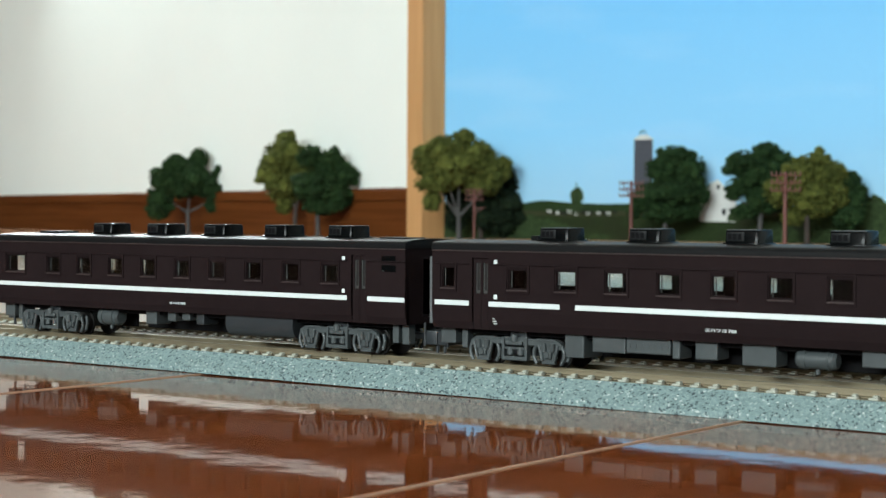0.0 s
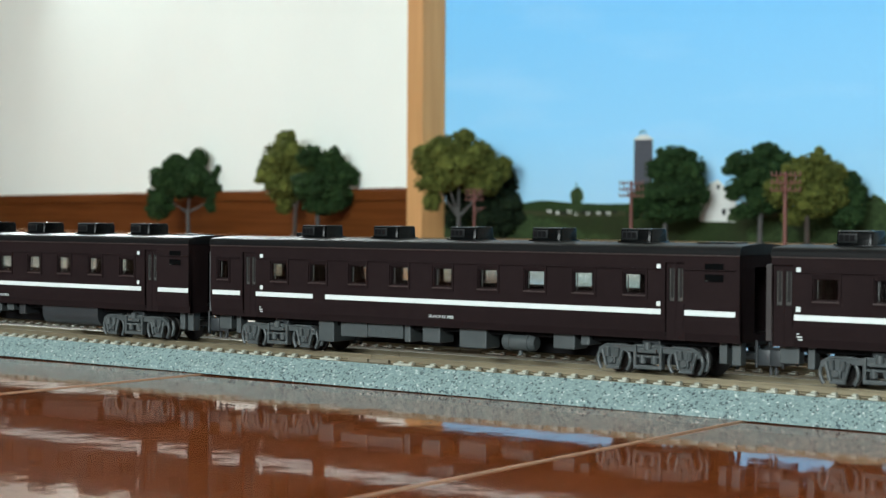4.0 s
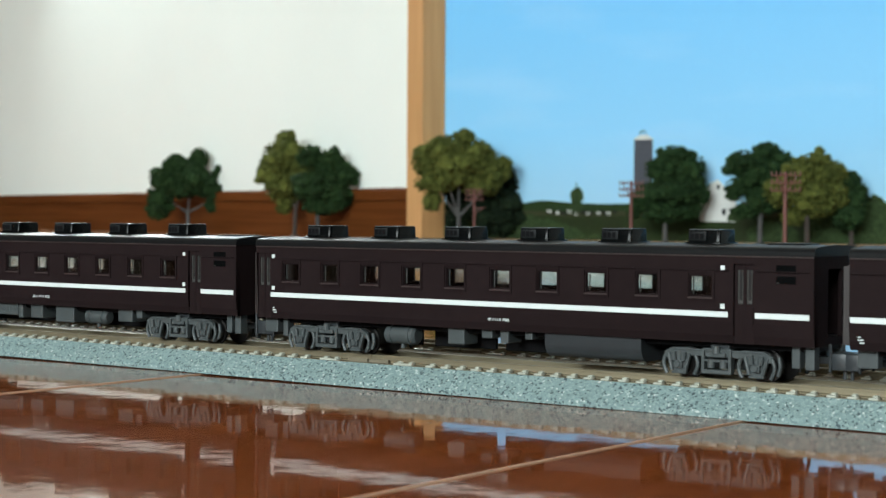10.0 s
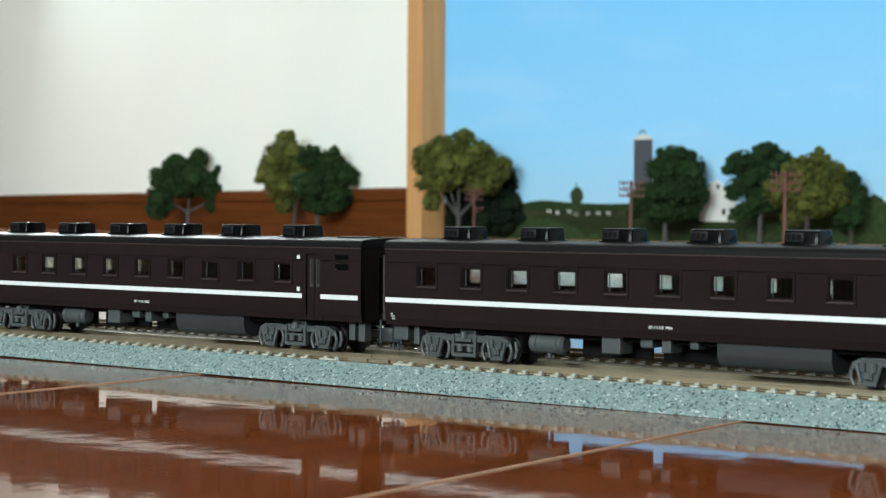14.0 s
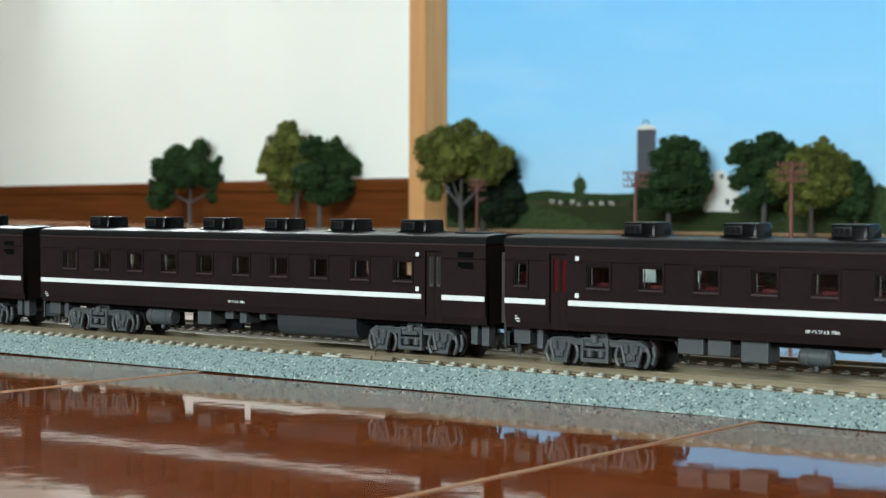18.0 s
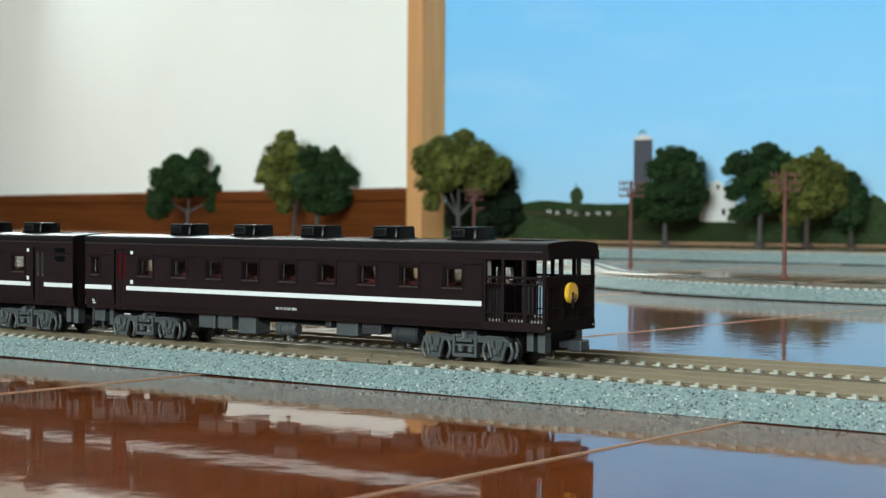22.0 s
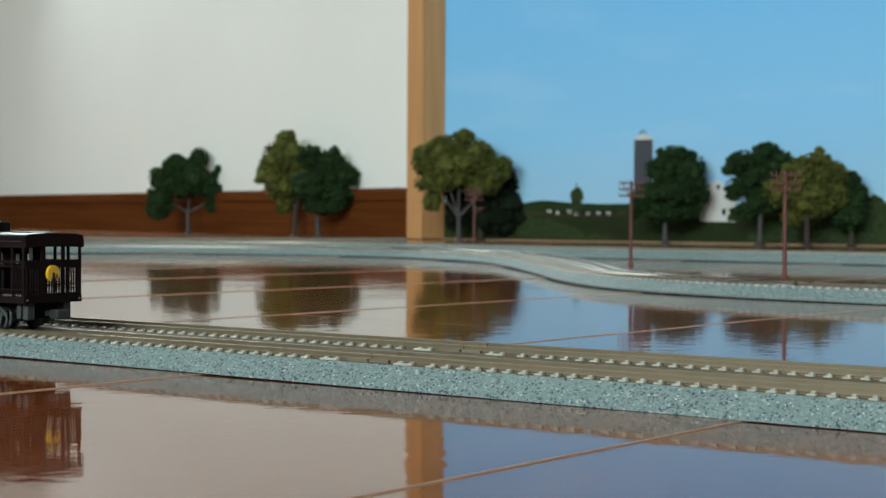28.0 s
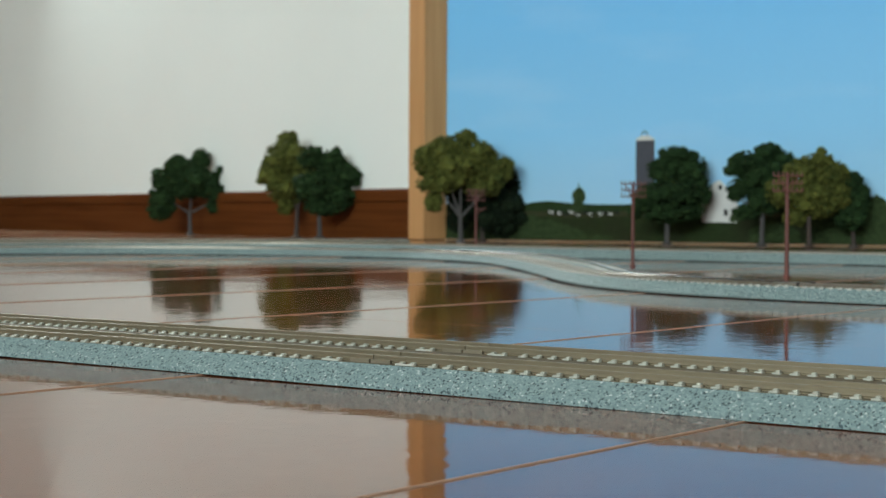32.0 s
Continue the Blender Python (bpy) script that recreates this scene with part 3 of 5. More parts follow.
def far_track(ctrl, label, lift=1.3, pale=False, side=None):
    path = smooth_path(ctrl)
    tr = tagged(new("track_line"), label, "track", "background tracks")
    tr.location = (path[0].x * MM, path[0].y * MM, 0)
    path = [q - path[0] for q in path]
    bm = bmesh.new()
    sweep_on(bm, path, [(v, w + (lift if w > 2 else 0)) for v, w in BED])
    part("roadbed", bm, side or M_BALLAST, tr)
    # Dark line of shade beneath the roadbed, built as a black strip.
    bm = bmesh.new()
    sweep_on(bm, path, [(-12.2, 0), (-12.2, 0.7), (12.2, 0.7), (12.2, 0)])
    part("underside", bm, M_BLACK, tr)
    bm = bmesh.new()
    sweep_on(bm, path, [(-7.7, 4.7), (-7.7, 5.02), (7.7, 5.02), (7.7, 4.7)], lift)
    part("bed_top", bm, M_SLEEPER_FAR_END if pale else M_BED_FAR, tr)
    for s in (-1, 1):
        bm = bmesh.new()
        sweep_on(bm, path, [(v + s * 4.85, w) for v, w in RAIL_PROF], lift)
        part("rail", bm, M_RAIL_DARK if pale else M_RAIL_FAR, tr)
    bm = bmesh.new()
    fine = smooth_path([(q.x, q.y) for q in path[::6]] + [tuple(path[-1])], 4.1)
    for i in range(1, len(fine) - 1):
        d = (fine[i + 1] - fine[i - 1]).normalized()
        at = Matrix.Translation((fine[i].x * MM, fine[i].y * MM, (5.0 + lift) * MM)) @ Matrix.Rotation(math.atan2(d.y, d.x), 4, "Z")
        for v, long, high, mi in ((0, 14.4, 0.8, 0), (-7.75, 1.2, 1.0, 1), (7.75, 1.2, 1.0, 1)):
            m = at @ Matrix.Translation((0, v * MM, 0)) @ Matrix.Diagonal((1.9 * MM, long * MM, high * MM, 1))
            vs = [bm.verts.new(m @ Vector((x, y, z))) for x in (-.5, .5) for y in (-.5, .5) for z in (-.5, .5)]
            for f in ((0, 1, 3, 2), (4, 6, 7, 5), (0, 4, 5, 1), (2, 3, 7, 6), (1, 5, 7, 3)):
                bm.faces.new([vs[j] for j in f]).material_index = mi
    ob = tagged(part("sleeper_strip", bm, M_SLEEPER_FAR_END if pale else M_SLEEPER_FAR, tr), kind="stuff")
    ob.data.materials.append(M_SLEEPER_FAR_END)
    return tr


front_track(TRACK_Y, "straight model railway track on grey moulded ballast", -220.5, True)
front_track(TRACK_Y + 33.4, "second straight model railway track on grey moulded ballast", -219.8)
far_track([(600, 640), (200, 646), (-120, 662), (-256, 681), (-335, 694), (-413, 729), (-482, 792), (-556, 880), (-652, 990), (-733, 1072), (-815, 1121), (-884, 1152), (-963, 1155), (-1030, 1146), (-1085, 1126), (-1174, 1069), (-1240, 989), (-1290, 890), (-1325, 780)],
          "curved model railway track on grey moulded ballast")
far_track([(700, 1258), (100, 1258), (-300, 1260), (-480, 1262), (-690, 1268), (-790, 1275), (-900, 1284), (-1010, 1284), (-1110, 1262), (-1195, 1200), (-1262, 1120), (-1306, 1026), (-1345, 920), (-1370, 800)],
          "straight model railway track behind, on grey moulded ballast", 3.8)
far_track([(-300, 686), (-396, 730), (-452, 786), (-526, 886), (-620, 998), (-706, 1088), (-795, 1142), (-860, 1172), (-930, 1190)],
          "turnout branch of model track with dark rails on a pale bed", 1.6, True)
far_track([(-1790, 1090), (-1740, 1210), (-1660, 1345), (-1545, 1510), (-1430, 1690), (-1375, 1790)], "outermost model track on brown roadbed near the wall", 1.0, False, M_BED_FAR)
# ---------------- poles ----------------
def telegraph_pole(x, y, h, arms, turn, side_arm=False):
    ob = tagged(new("telegraph_pole"), "brown plastic telegraph pole with %s crossarms beside the track" % ("three" if arms == 3 else "two"), "pole", "telegraph poles")
    ob.matrix_world = pose(x * MM, y * MM, 0, 0, 0, turn)
    bm = bmesh.new()
    rod(bm, (0, 0, 0), (0, 0, h), 1.5, 1.15, 10)
    part("shaft", bm, M_POLE, ob)
    bm = bmesh.new()
    rod(bm, (0, 0, 0), (0, 0, 1.2), 2.6, 2.2, 14)
    part("foot", bm, M_POLE, ob)
    for k in range(arms):
        z = h - 2.2 - k * 4.9
        bm = bmesh.new()
        box(bm, -9.6, 9.6, -1.9, -1.2, z - 0.42, z + 0.42, 0.1)
        arm = part("crossarm", bm, M_POLE, ob)
        for u in (-9.0, -6.0, -3.0, 3.0, 6.0, 9.0):
            bm = bmesh.new()
            rod(bm, (u, -1.5, z + 0.3), (u, -1.5, z + 2.7), 0.5, 0.4, 7)
            part("insulator", bm, M_POLE, arm)
    for s in (-1, 1):
        bm = bmesh.new()
        rod(bm, (s * 6.5, -1.5, h - 2.4), (0, -1.5, h - 2.2 - (arms - 1) * 5.2 - 1), 0.35, 0.35, 6)
        part("stay", bm, M_POLE, ob)
    if side_arm:
        bm = bmesh.new()
        rod(bm, (0, -1.2, h * 0.68), (11, -1.2, h * 0.70), 0.6, 0.6, 7)
        rod(bm, (0, -1.2, h * 0.60), (8, -1.2, h * 0.69), 0.4, 0.4, 7)
        part("side_arm", bm, M_POLE, ob)


telegraph_pole(-990, 1406, 67, 3, 36, True)
telegraph_pole(-625, 1099, 65.5, 3, 36)
telegraph_pole(-433, 958, 66.5, 3, 36)


# ---------------- model trees ----------------
def ico(r, n=1):
    bm = bmesh.new()
    bmesh.ops.create_icosphere(bm, subdivisions=n, radius=r)
    v = [q.co.copy() for q in bm.verts]
    f = [[q.index for q in w.verts] for w in bm.faces]
    bm.free()
    return v, f


ICO = ico(1.0, 2)
ICO1 = ico(1.0, 1)


def model_tree(x, y, k_size, lobes, trunk_h, seed, leaf, bark, label, fork=(), trunk_r=4.0):
    """lobes: (dx, z, rx, rz) in mm, crown masses; fork: limb ends (dx, z)."""
    lobes = [tuple(q * k_size for q in lb) for lb in lobes]
    fork = [tuple(q * k_size for q in fk) for fk in fork]
    trunk_h, trunk_r = trunk_h * k_size, trunk_r * k_size
    rng = random.Random(seed)
    ob = tagged(new("model_tree"), label, "tree", "model trees")
    ob.location = (x * MM, y * MM, 0)
    ob.rotation_euler = (0, 0, radians(36))
    bm = bmesh.new()
    lean = rng.uniform(-2, 2)
    rod(bm, (0, 0, 0), (lean, 0, trunk_h), trunk_r, trunk_r * 0.75, 10)
    rod(bm, (0, 0, 0), (0, 0, 3), trunk_r * 2.4, trunk_r * 1.1, 10)
    part("trunk", bm, bark, ob, smooth=True)
    for dx, z in fork:
        bm = bmesh.new()
        mid = ((lean + dx) / 2 + rng.uniform(-2, 2), rng.uniform(-3, 3), (trunk_h + z) / 2 - 2)
        rod(bm, (lean, 0, trunk_h - 3), mid, trunk_r * 0.6, trunk_r * 0.45, 8)
        rod(bm, mid, (dx, rng.uniform(-6, 6), z), trunk_r * 0.45, trunk_r * 0.2, 8)
        part("limb", bm, bark, ob, smooth=True)
    verts, faces = [], []

    def clump(c, r, shape, rough=0.45):
        o = len(verts)
        ph = Vector((rng.uniform(0, 90), rng.uniform(0, 90), rng.uniform(0, 90)))
        sq = Vector((rng.uniform(0.8, 1.2), rng.uniform(0.8, 1.2), rng.uniform(0.75, 1.0)))
        for q in shape[0]:
            k = 1 + rough * noise.noise(q * 1.6 + ph) + rough * 0.8 * noise.noise(q * 4.1 + ph)
            verts.append((c + Vector((q.x * sq.x, q.y * sq.y, q.z * sq.z)) * r * k) * MM)
        faces.extend([[o + i for i in f] for f in shape[1]])

    for dx, z, rx, rz in lobes:
        # dark core that closes the middle of the mass
        o = len(verts)
        for q in ICO[0]:
            verts.append(Vector((dx + q.x * rx * 0.8, q.y * rx * 0.62, z + q.z * rz * 0.8)) * MM)
        faces.extend([[o + i for i in f] for f in ICO[1]])
        area = rx * rz
        for k in range(int(10 + area / 9)):
            u = Vector((rng.gauss(0, 1), rng.gauss(0, 1), rng.gauss(0, 1))).normalized()
            rr = rng.uniform(0.72, 0.98)
            c = Vector((dx + u.x * rx * rr, u.y * rx * 0.8 * rr, z + u.z * rz * rr))
            clump(c, rng.uniform(2.6, 5.2), ICO1)
        for k in range(int(5 + area / 90)):
            u = Vector((rng.gauss(0, 1), rng.gauss(0, 1), rng.gauss(0, 1))).normalized()
            c = Vector((dx + u.x * rx * 0.86, u.y * rx * 0.7, z + u.z * rz * 0.86))
            clump(c, rng.uniform(0.26, 0.46) * min(rx, rz), ICO, 0.5)
        for k in range(int(14 + area / 3.2)):
            u = Vector((rng.gauss(0, 1), rng.gauss(0, 1), rng.gauss(0, 1))).normalized()
            rr = rng.uniform(0.95, 1.14)
            c = Vector((dx + u.x * rx * rr, u.y * rx * 0.8 * rr, z + u.z * rz * rr))
            clump(c, rng.uniform(0.9, 2.3), ICO1, 0.7)
    me = bpy.data.meshes.new("crown")
    me.from_pydata(verts, [], faces)
    me.materials.append(leaf)
    crown = new("crown", me)
    crown.parent = ob
    return ob


DARK = "dark green model tree with a foam foliage crown"
OLIVE = "olive green model tree with a foam foliage crown"
model_tree(-2352, 2337, 1.0, [(2, 116, 40, 32), (22, 150, 19, 23), (-28, 138, 24, 20), (-50, 110, 28, 24), (-58, 75, 25, 24), (-60, 49, 24, 22), (-20, 92, 36, 22), (30, 102, 26, 26), (60, 132, 8, 8), (52, 118, 6, 9), (58, 82, 25, 19), (50, 58, 16, 14)], 46, 1, M_GREEN_D, M_BARK, DARK, ((-33, 62), (38, 64), (2, 80)), 4.6)
model_tree(-1959, 2215, 1.0, [(-16, 173, 19, 19), (-18, 140, 40, 32), (-45, 118, 22, 24), (-64, 102, 7, 6), (-16, 92, 38, 31), (-20, 55, 15, 14), (11, 122, 23, 39)], 52, 2, M_GREEN_O, M_BARK_D, OLIVE, ((-14, 86), (11, 91)), 4.6)
model_tree(-1860, 2165, 1.0, [(-15, 139, 22, 21), (20, 134, 25, 19), (28, 151, 8, 9), (45, 110, 21, 21), (18, 108, 24, 20), (62, 106, 10, 14), (-5, 89, 36, 29), (30, 75, 28, 25), (10, 54, 36, 14)], 44, 3, M_GREEN_D, M_BARK, DARK, ((-15, 69), (20, 70)), 4.6)
model_tree(-1490, 2075, 1.0, [(7, 161, 17, 13), (-20, 142, 33, 22), (-53, 125, 21, 24), (-65, 140, 7, 6), (-37, 90, 31, 17), (25, 130, 29, 29), (52, 112, 27, 25), (70, 121, 11, 12), (-42, 62, 14, 15), (-11, 112, 43, 27), (34, 84, 29, 13)], 40, 4, M_GREEN_O, M_BARK, "olive green model tree with a pale forked trunk", ((-33, 85), (3, 112), (29, 72), (-15, 81)), 3.9)
model_tree(-1494, 2140, 1.0, [(-45, 84, 20, 26), (44, 76, 19, 40), (30, 43, 38, 35), (0, 66, 36, 33), (-40, 36, 18, 22), (56, 40, 16, 22)], 25, 9, M_GREEN_SHADED, M_BARK_D, "dark green model tree behind another, its shade put into the colour", (), 4)
model_tree(-1140, 2105, 1.0, [(12, 131, 26, 11), (-8, 108, 22, 17), (33, 109, 24, 22), (12, 75, 45, 22), (-32, 67, 19, 18), (47, 76, 17, 22), (-47, 47, 10, 11), (4, 44, 40, 13), (37, 47, 17, 13)], 42, 5, M_GREEN_D, M_BARK, DARK, ((-12, 55), (6, 71)), 3.9)
model_tree(-992, 2110, 1.0, [(8, 131, 20, 13), (-20, 118, 25, 14), (-42, 106, 12, 8), (2, 99, 34, 22), (-26, 81, 22, 13), (-38, 71, 9, 8), (8, 67, 30, 21), (-20, 47, 19, 10), (30, 118, 15, 16)], 52, 6, M_GREEN_D, M_BARK, DARK, ((-32, 65), (4, 79)), 4.0)
model_tree(-914, 2095, 1.0, [(-9, 105, 25, 15), (14, 120, 17, 9), (16, 130, 6, 5), (30, 98, 23, 19), (-33, 74, 25, 21), (6, 70, 37, 25), (36, 71, 18, 21), (-21, 39, 15, 12), (14, 51, 22, 12)], 46, 7, M_GREEN_O, M_BARK_D, OLIVE, ((18, 63), (-5, 66)), 3.8)
model_tree(-866, 2135, 1.0, [(-2, 90, 13, 13), (7, 67, 15, 19), (-4, 43, 21, 21)], 30, 8, M_GREEN_D, M_BARK_D, DARK, (), 3.4)
# ---------------- train ----------------
SIDE = 9.62          # half width of a coach, mm
HALF = 67.0          # half length of a body, mm
R = RAIL


def holed_panel(bm, u0, u1, w0, w1, holes, v_out, v_in, cuts=()):
    """A flat side with rectangular holes, with thickness."""
    us = sorted({u0, u1, *[q for h in holes for q in h[:2]]})
    ws = sorted({w0, w1, *cuts, *[q for h in holes for q in h[2:]]})
    for i in range(len(us) - 1):
        for j in range(len(ws) - 1):
            cu, cw = (us[i] + us[i + 1]) / 2, (ws[j] + ws[j + 1]) / 2
            if any(h[0] < cu < h[1] and h[2] < cw < h[3] for h in holes):
                continue
            for v in (v_out, v_in):
                quad(bm, [(us[i], v, ws[j]), (us[i + 1], v, ws[j]), (us[i + 1], v, ws[j + 1]), (us[i], v, ws[j + 1])])
    for h in list(holes) + [(u0, u1, w0, w1)]:
        a = [(h[0], h[2]), (h[1], h[2]), (h[1], h[3]), (h[0], h[3])]
        for k in range(4):
            p, q = a[k], a[(k + 1) % 4]
            quad(bm, [(p[0], v_out, p[1]), (q[0], v_out, q[1]), (q[0], v_in, q[1]), (p[0], v_in, p[1])])
    bmesh.ops.remove_doubles(bm, verts=bm.verts, dist=1e-6)


def text_mesh(body, size):
    cu = bpy.data.curves.new("lettering", "FONT")
    cu.body, cu.size, cu.align_x, cu.align_y = body, size * MM, "CENTER", "CENTER"
    cu.extrude, cu.offset = 0.00002, 0.000028
    tmp = bpy.data.objects.new("lettering", cu)
    scene.collection.objects.link(tmp)
    bpy.context.view_layer.update()
    me = bpy.data.meshes.new_from_object(tmp.evaluated_get(bpy.context.evaluated_depsgraph_get()))
    bpy.data.objects.remove(tmp)
    me.materials.clear()
    me.materials.append(M_WHITE)
    return me


PROTO = {}


def once(key, make):
    if key not in PROTO:
        PROTO[key] = make()
    return PROTO[key]


def frame_mesh(w, h, rim, depth, mt):
    bm = bmesh.new()
    for x0, x1, z0, z1 in ((-w / 2, w / 2, h / 2 - rim, h / 2), (-w / 2, w / 2, -h / 2, -h / 2 + rim), (-w / 2, -w / 2 + rim, -h / 2 + rim, h / 2 - rim), (w / 2 - rim, w / 2, -h / 2 + rim, h / 2 - rim)):
        box(bm, x0, x1, -depth / 2, depth / 2, z0, z1)
    return mesh_of("window_frame", bm, mt)


def put(name, me, parent, loc, flip=False):
    ob = new(name, me)
    ob.parent = parent
    ob.location = Vector(loc) * MM
    if flip:
        ob.rotation_euler = (0, 0, math.pi)
    return ob


def add_window(coach, u, w, s, wid, hei):
    def fm():
        return frame_mesh(wid + 1.3, hei + 1.7, 0.42, 0.7, M_BODY)

    def pm():
        bm = bmesh.new()
        box(bm, -wid / 2, wid / 2, -0.1, 0.1, -hei / 2, hei / 2)
        return mesh_of("pane", bm, M_GLASS)

    win = put("window", once(("wf", wid, hei), fm), coach, (u, s * (SIDE - 0.1), w))
    pane = put("pane", once(("wp", wid, hei), pm), win, (0, -s * 0.6, 0))
    pane.visible_shadow = False

    def bars():
        bm = bmesh.new()
        box(bm, -wid / 2, -wid / 2 + 0.16, -0.12, 0.12, -hei / 2, hei / 2)
        box(bm, wid / 2 - 0.16, wid / 2, -0.12, 0.12, -hei / 2, hei / 2)
        box(bm, -wid / 2, wid / 2, -0.12, 0.12, -hei / 2, -hei / 2 + 0.2)
        box(bm, -wid / 2, wid / 2, -0.12, 0.12, hei / 2 - 0.22, hei / 2)
        return mesh_of("sash", bm, M_BODY)

    put("sash", once(("ws", wid, hei), bars), win, (0, -s * 0.36, 0))

    def sill():
        bm = bmesh.new()
        box(bm, -wid / 2 - 0.3, wid / 2 + 0.3, -0.4, 0.4, -0.13, 0.13, 0.05)
        return mesh_of("sill", bm, M_SILL)

    # Grey strip painted in place of the light the pane's edge reflects.
    def edge():
        bm = bmesh.new()
        box(bm, -0.1, 0.1, -0.12, 0.12, -hei / 2 + 0.3, hei / 2 - 0.3, 0.05)
        return mesh_of("glazing_edge", bm, M_EDGE)

    put("sill", once(("wsill", wid, hei), sill), win, (0, 0, -hei / 2 - 0.28))
    put("glazing_edge", once(("wedge", wid, hei), edge), win, (-wid / 2 + 0.42, -s * 0.75, 0))
    return win


def add_door(coach, u, s, red=False):
    """A folding door in its recess, with two tall narrow panes."""
    def leaf():
        bm = bmesh.new()
        holed_panel(bm, -2.0, 2.0, 13.7 - R, 28.3 - R, [(-1.45, -0.35, 21.0 - R, 27.3 - R), (0.35, 1.45, 21.0 - R, 27.3 - R)], -0.3, 0.3)
        for x in (-1.5, 0.3):
            box(bm, x, x + 1.2, -0.36, -0.28, 14.6 - R, 19.2 - R)
        box(bm, -0.1, 0.1, -0.38, -0.28, 14.0 - R, 28.0 - R)
        return mesh_of("door", bm, M_BODY)

    def pane():
        bm = bmesh.new()
        box(bm, -0.6, 0.6, -0.08, 0.08, 20.9 - R, 27.4 - R)
        return mesh_of("pane", bm, M_DOOR_RED if red else M_DOOR_PANE)

    # Bright edges of the door panes, drawn as coloured strips.
    def edge():
        bm = bmesh.new()
        box(bm, -0.5, -0.27, -0.2, 0.1, 21.1 - R, 27.2 - R, 0.04)
        box(bm, 0.36, 0.5, -0.2, 0.1, 21.1 - R, 27.2 - R, 0.03)
        box(bm, -0.25, 0.35, -0.2, 0.1, 21.1 - R, 21.7 - R, 0.04)
        return mesh_of("glazing_edge", bm, M_DOOR_RED if red else M_EDGE)

    d = put("door", once("door", leaf), coach, (u, s * (SIDE - 0.85), 0), s > 0)
    for x in (-0.9, 0.9):
        p = put("pane", once(("door_pane", red), pane), d, (x, 0, 0))
        put("glazing_edge", once(("door_edge", red), edge), p, (0, 0, 0))
    bm = bmesh.new()
    rod(bm, (1.75, -0.55, 17.5 - R), (1.75, -0.55, 20.5 - R), 0.11, 0.11, 6)
    part("grab_rail", bm, M_BODY, d)
    return d


def cooler_mesh():
    bm = bmesh.new()
    prof = [(-3.5, 31.6 - R), (-3.25, 34.1 - R), (-3.05, 34.45 - R), (-2.4, 34.58 - R), (2.4, 34.58 - R), (3.05, 34.45 - R), (3.25, 34.1 - R), (3.5, 31.6 - R)]
    for a, b, k in ((-3.3, 3.3, 1.0),):
        rings = []
        for u, f in ((a - 0.12, 0.84), (a - 0.02, 0.94), (a + 0.25, 0.985), (a + 0.6, 1.0), (b - 0.6, 1.0), (b - 0.25, 0.985), (b + 0.02, 0.94), (b + 0.12, 0.84)):
            rings.append([bm.verts.new((u * MM, v * f * MM, (w if w < 31.5 - R else w - (0.22 if f < 0.9 else 0)) * MM)) for v, w in prof])
        for r0, r1 in zip(rings, rings[1:]):
            for i in range(len(prof)):
                j = (i + 1) % len(prof)
                bm.faces.new((r0[i], r0[j], r1[j], r1[i]))
        bm.faces.new(rings[0])
        bm.faces.new(rings[-1][::-1])
    box(bm, -3.75, 3.75, -3.8, 3.8, 31.3 - R, 32.15 - R, 0.15)
    return mesh_of("cooler", bm, M_AC, True)


def grille_mesh():
    bm = bmesh.new()
    for k in range(3):
        u = -2.75 + k * 1.02
        box(bm, u, u + 0.8, -3.52, -3.2, 32.75 - R, 33.8 - R)
    return mesh_of("grille", bm, M_BLACK)


def cooler_panel_mesh():
    """Louvred half of the side with a rounded upright edge beside it."""
    bm = bmesh.new()
    box(bm, -3.1, 0.55, -3.46, -3.0, 32.4 - R, 34.15 - R, 0.1)
    rod(bm, (0.8, -3.02, 32.2 - R), (0.8, -2.78, 34.2 - R), 0.42, 0.38, 12)
    return mesh_of("louvre_panel", bm, M_AC_PANEL, True)


def cooler_glint_mesh():
    # Grey strips along the top edges, drawn as their thin highlight.
    bm = bmesh.new()
    for s in (-1, 1):
        box(bm, -3.15, 3.15, s * 2.95 - 0.2, s * 2.95 + 0.2, 34.42 - R, 34.62 - R, 0.06)
    return mesh_of("rim", bm, M_GREY)


def add_cooler(coach, u):
    c = put("cooler", once("cooler", cooler_mesh), coach, (u, 0, 0))
    put("rim", once("cooler_glint", cooler_glint_mesh), c, (0, 0, 0))
    for flip in (False, True):
        put("louvre_panel", once("cooler_panel", cooler_panel_mesh), c, (0, 0, 0), flip)
        put("grille", once("grille", grille_mesh), c, (0, 0, 0), flip)


def wheelset_mesh():
    bm = bmesh.new()
    for s in (-1, 1):
        rod(bm, (0, s * 4.0, 0), (0, s * 5.5, 0), 2.85, 2.8, 28)
        rod(bm, (0, s * 3.6, 0), (0, s * 4.05, 0), 3.4, 3.3, 28)
        rod(bm, (0, s * 5.5, 0), (0, s * 5.7, 0), 2.2, 2.1, 20)
        for k in range(3):
            a = k * 2.094
            rod(bm, (1.35 * math.cos(a), s * 5.65, 1.35 * math.sin(a)), (1.35 * math.cos(a), s * 5.8, 1.35 * math.sin(a)), 0.4, 0.4, 6)
    rod(bm, (0, -6.4, 0), (0, 6.4, 0), 0.6, 0.6, 10)
    return mesh_of("wheelset", bm, M_WHEEL, True)


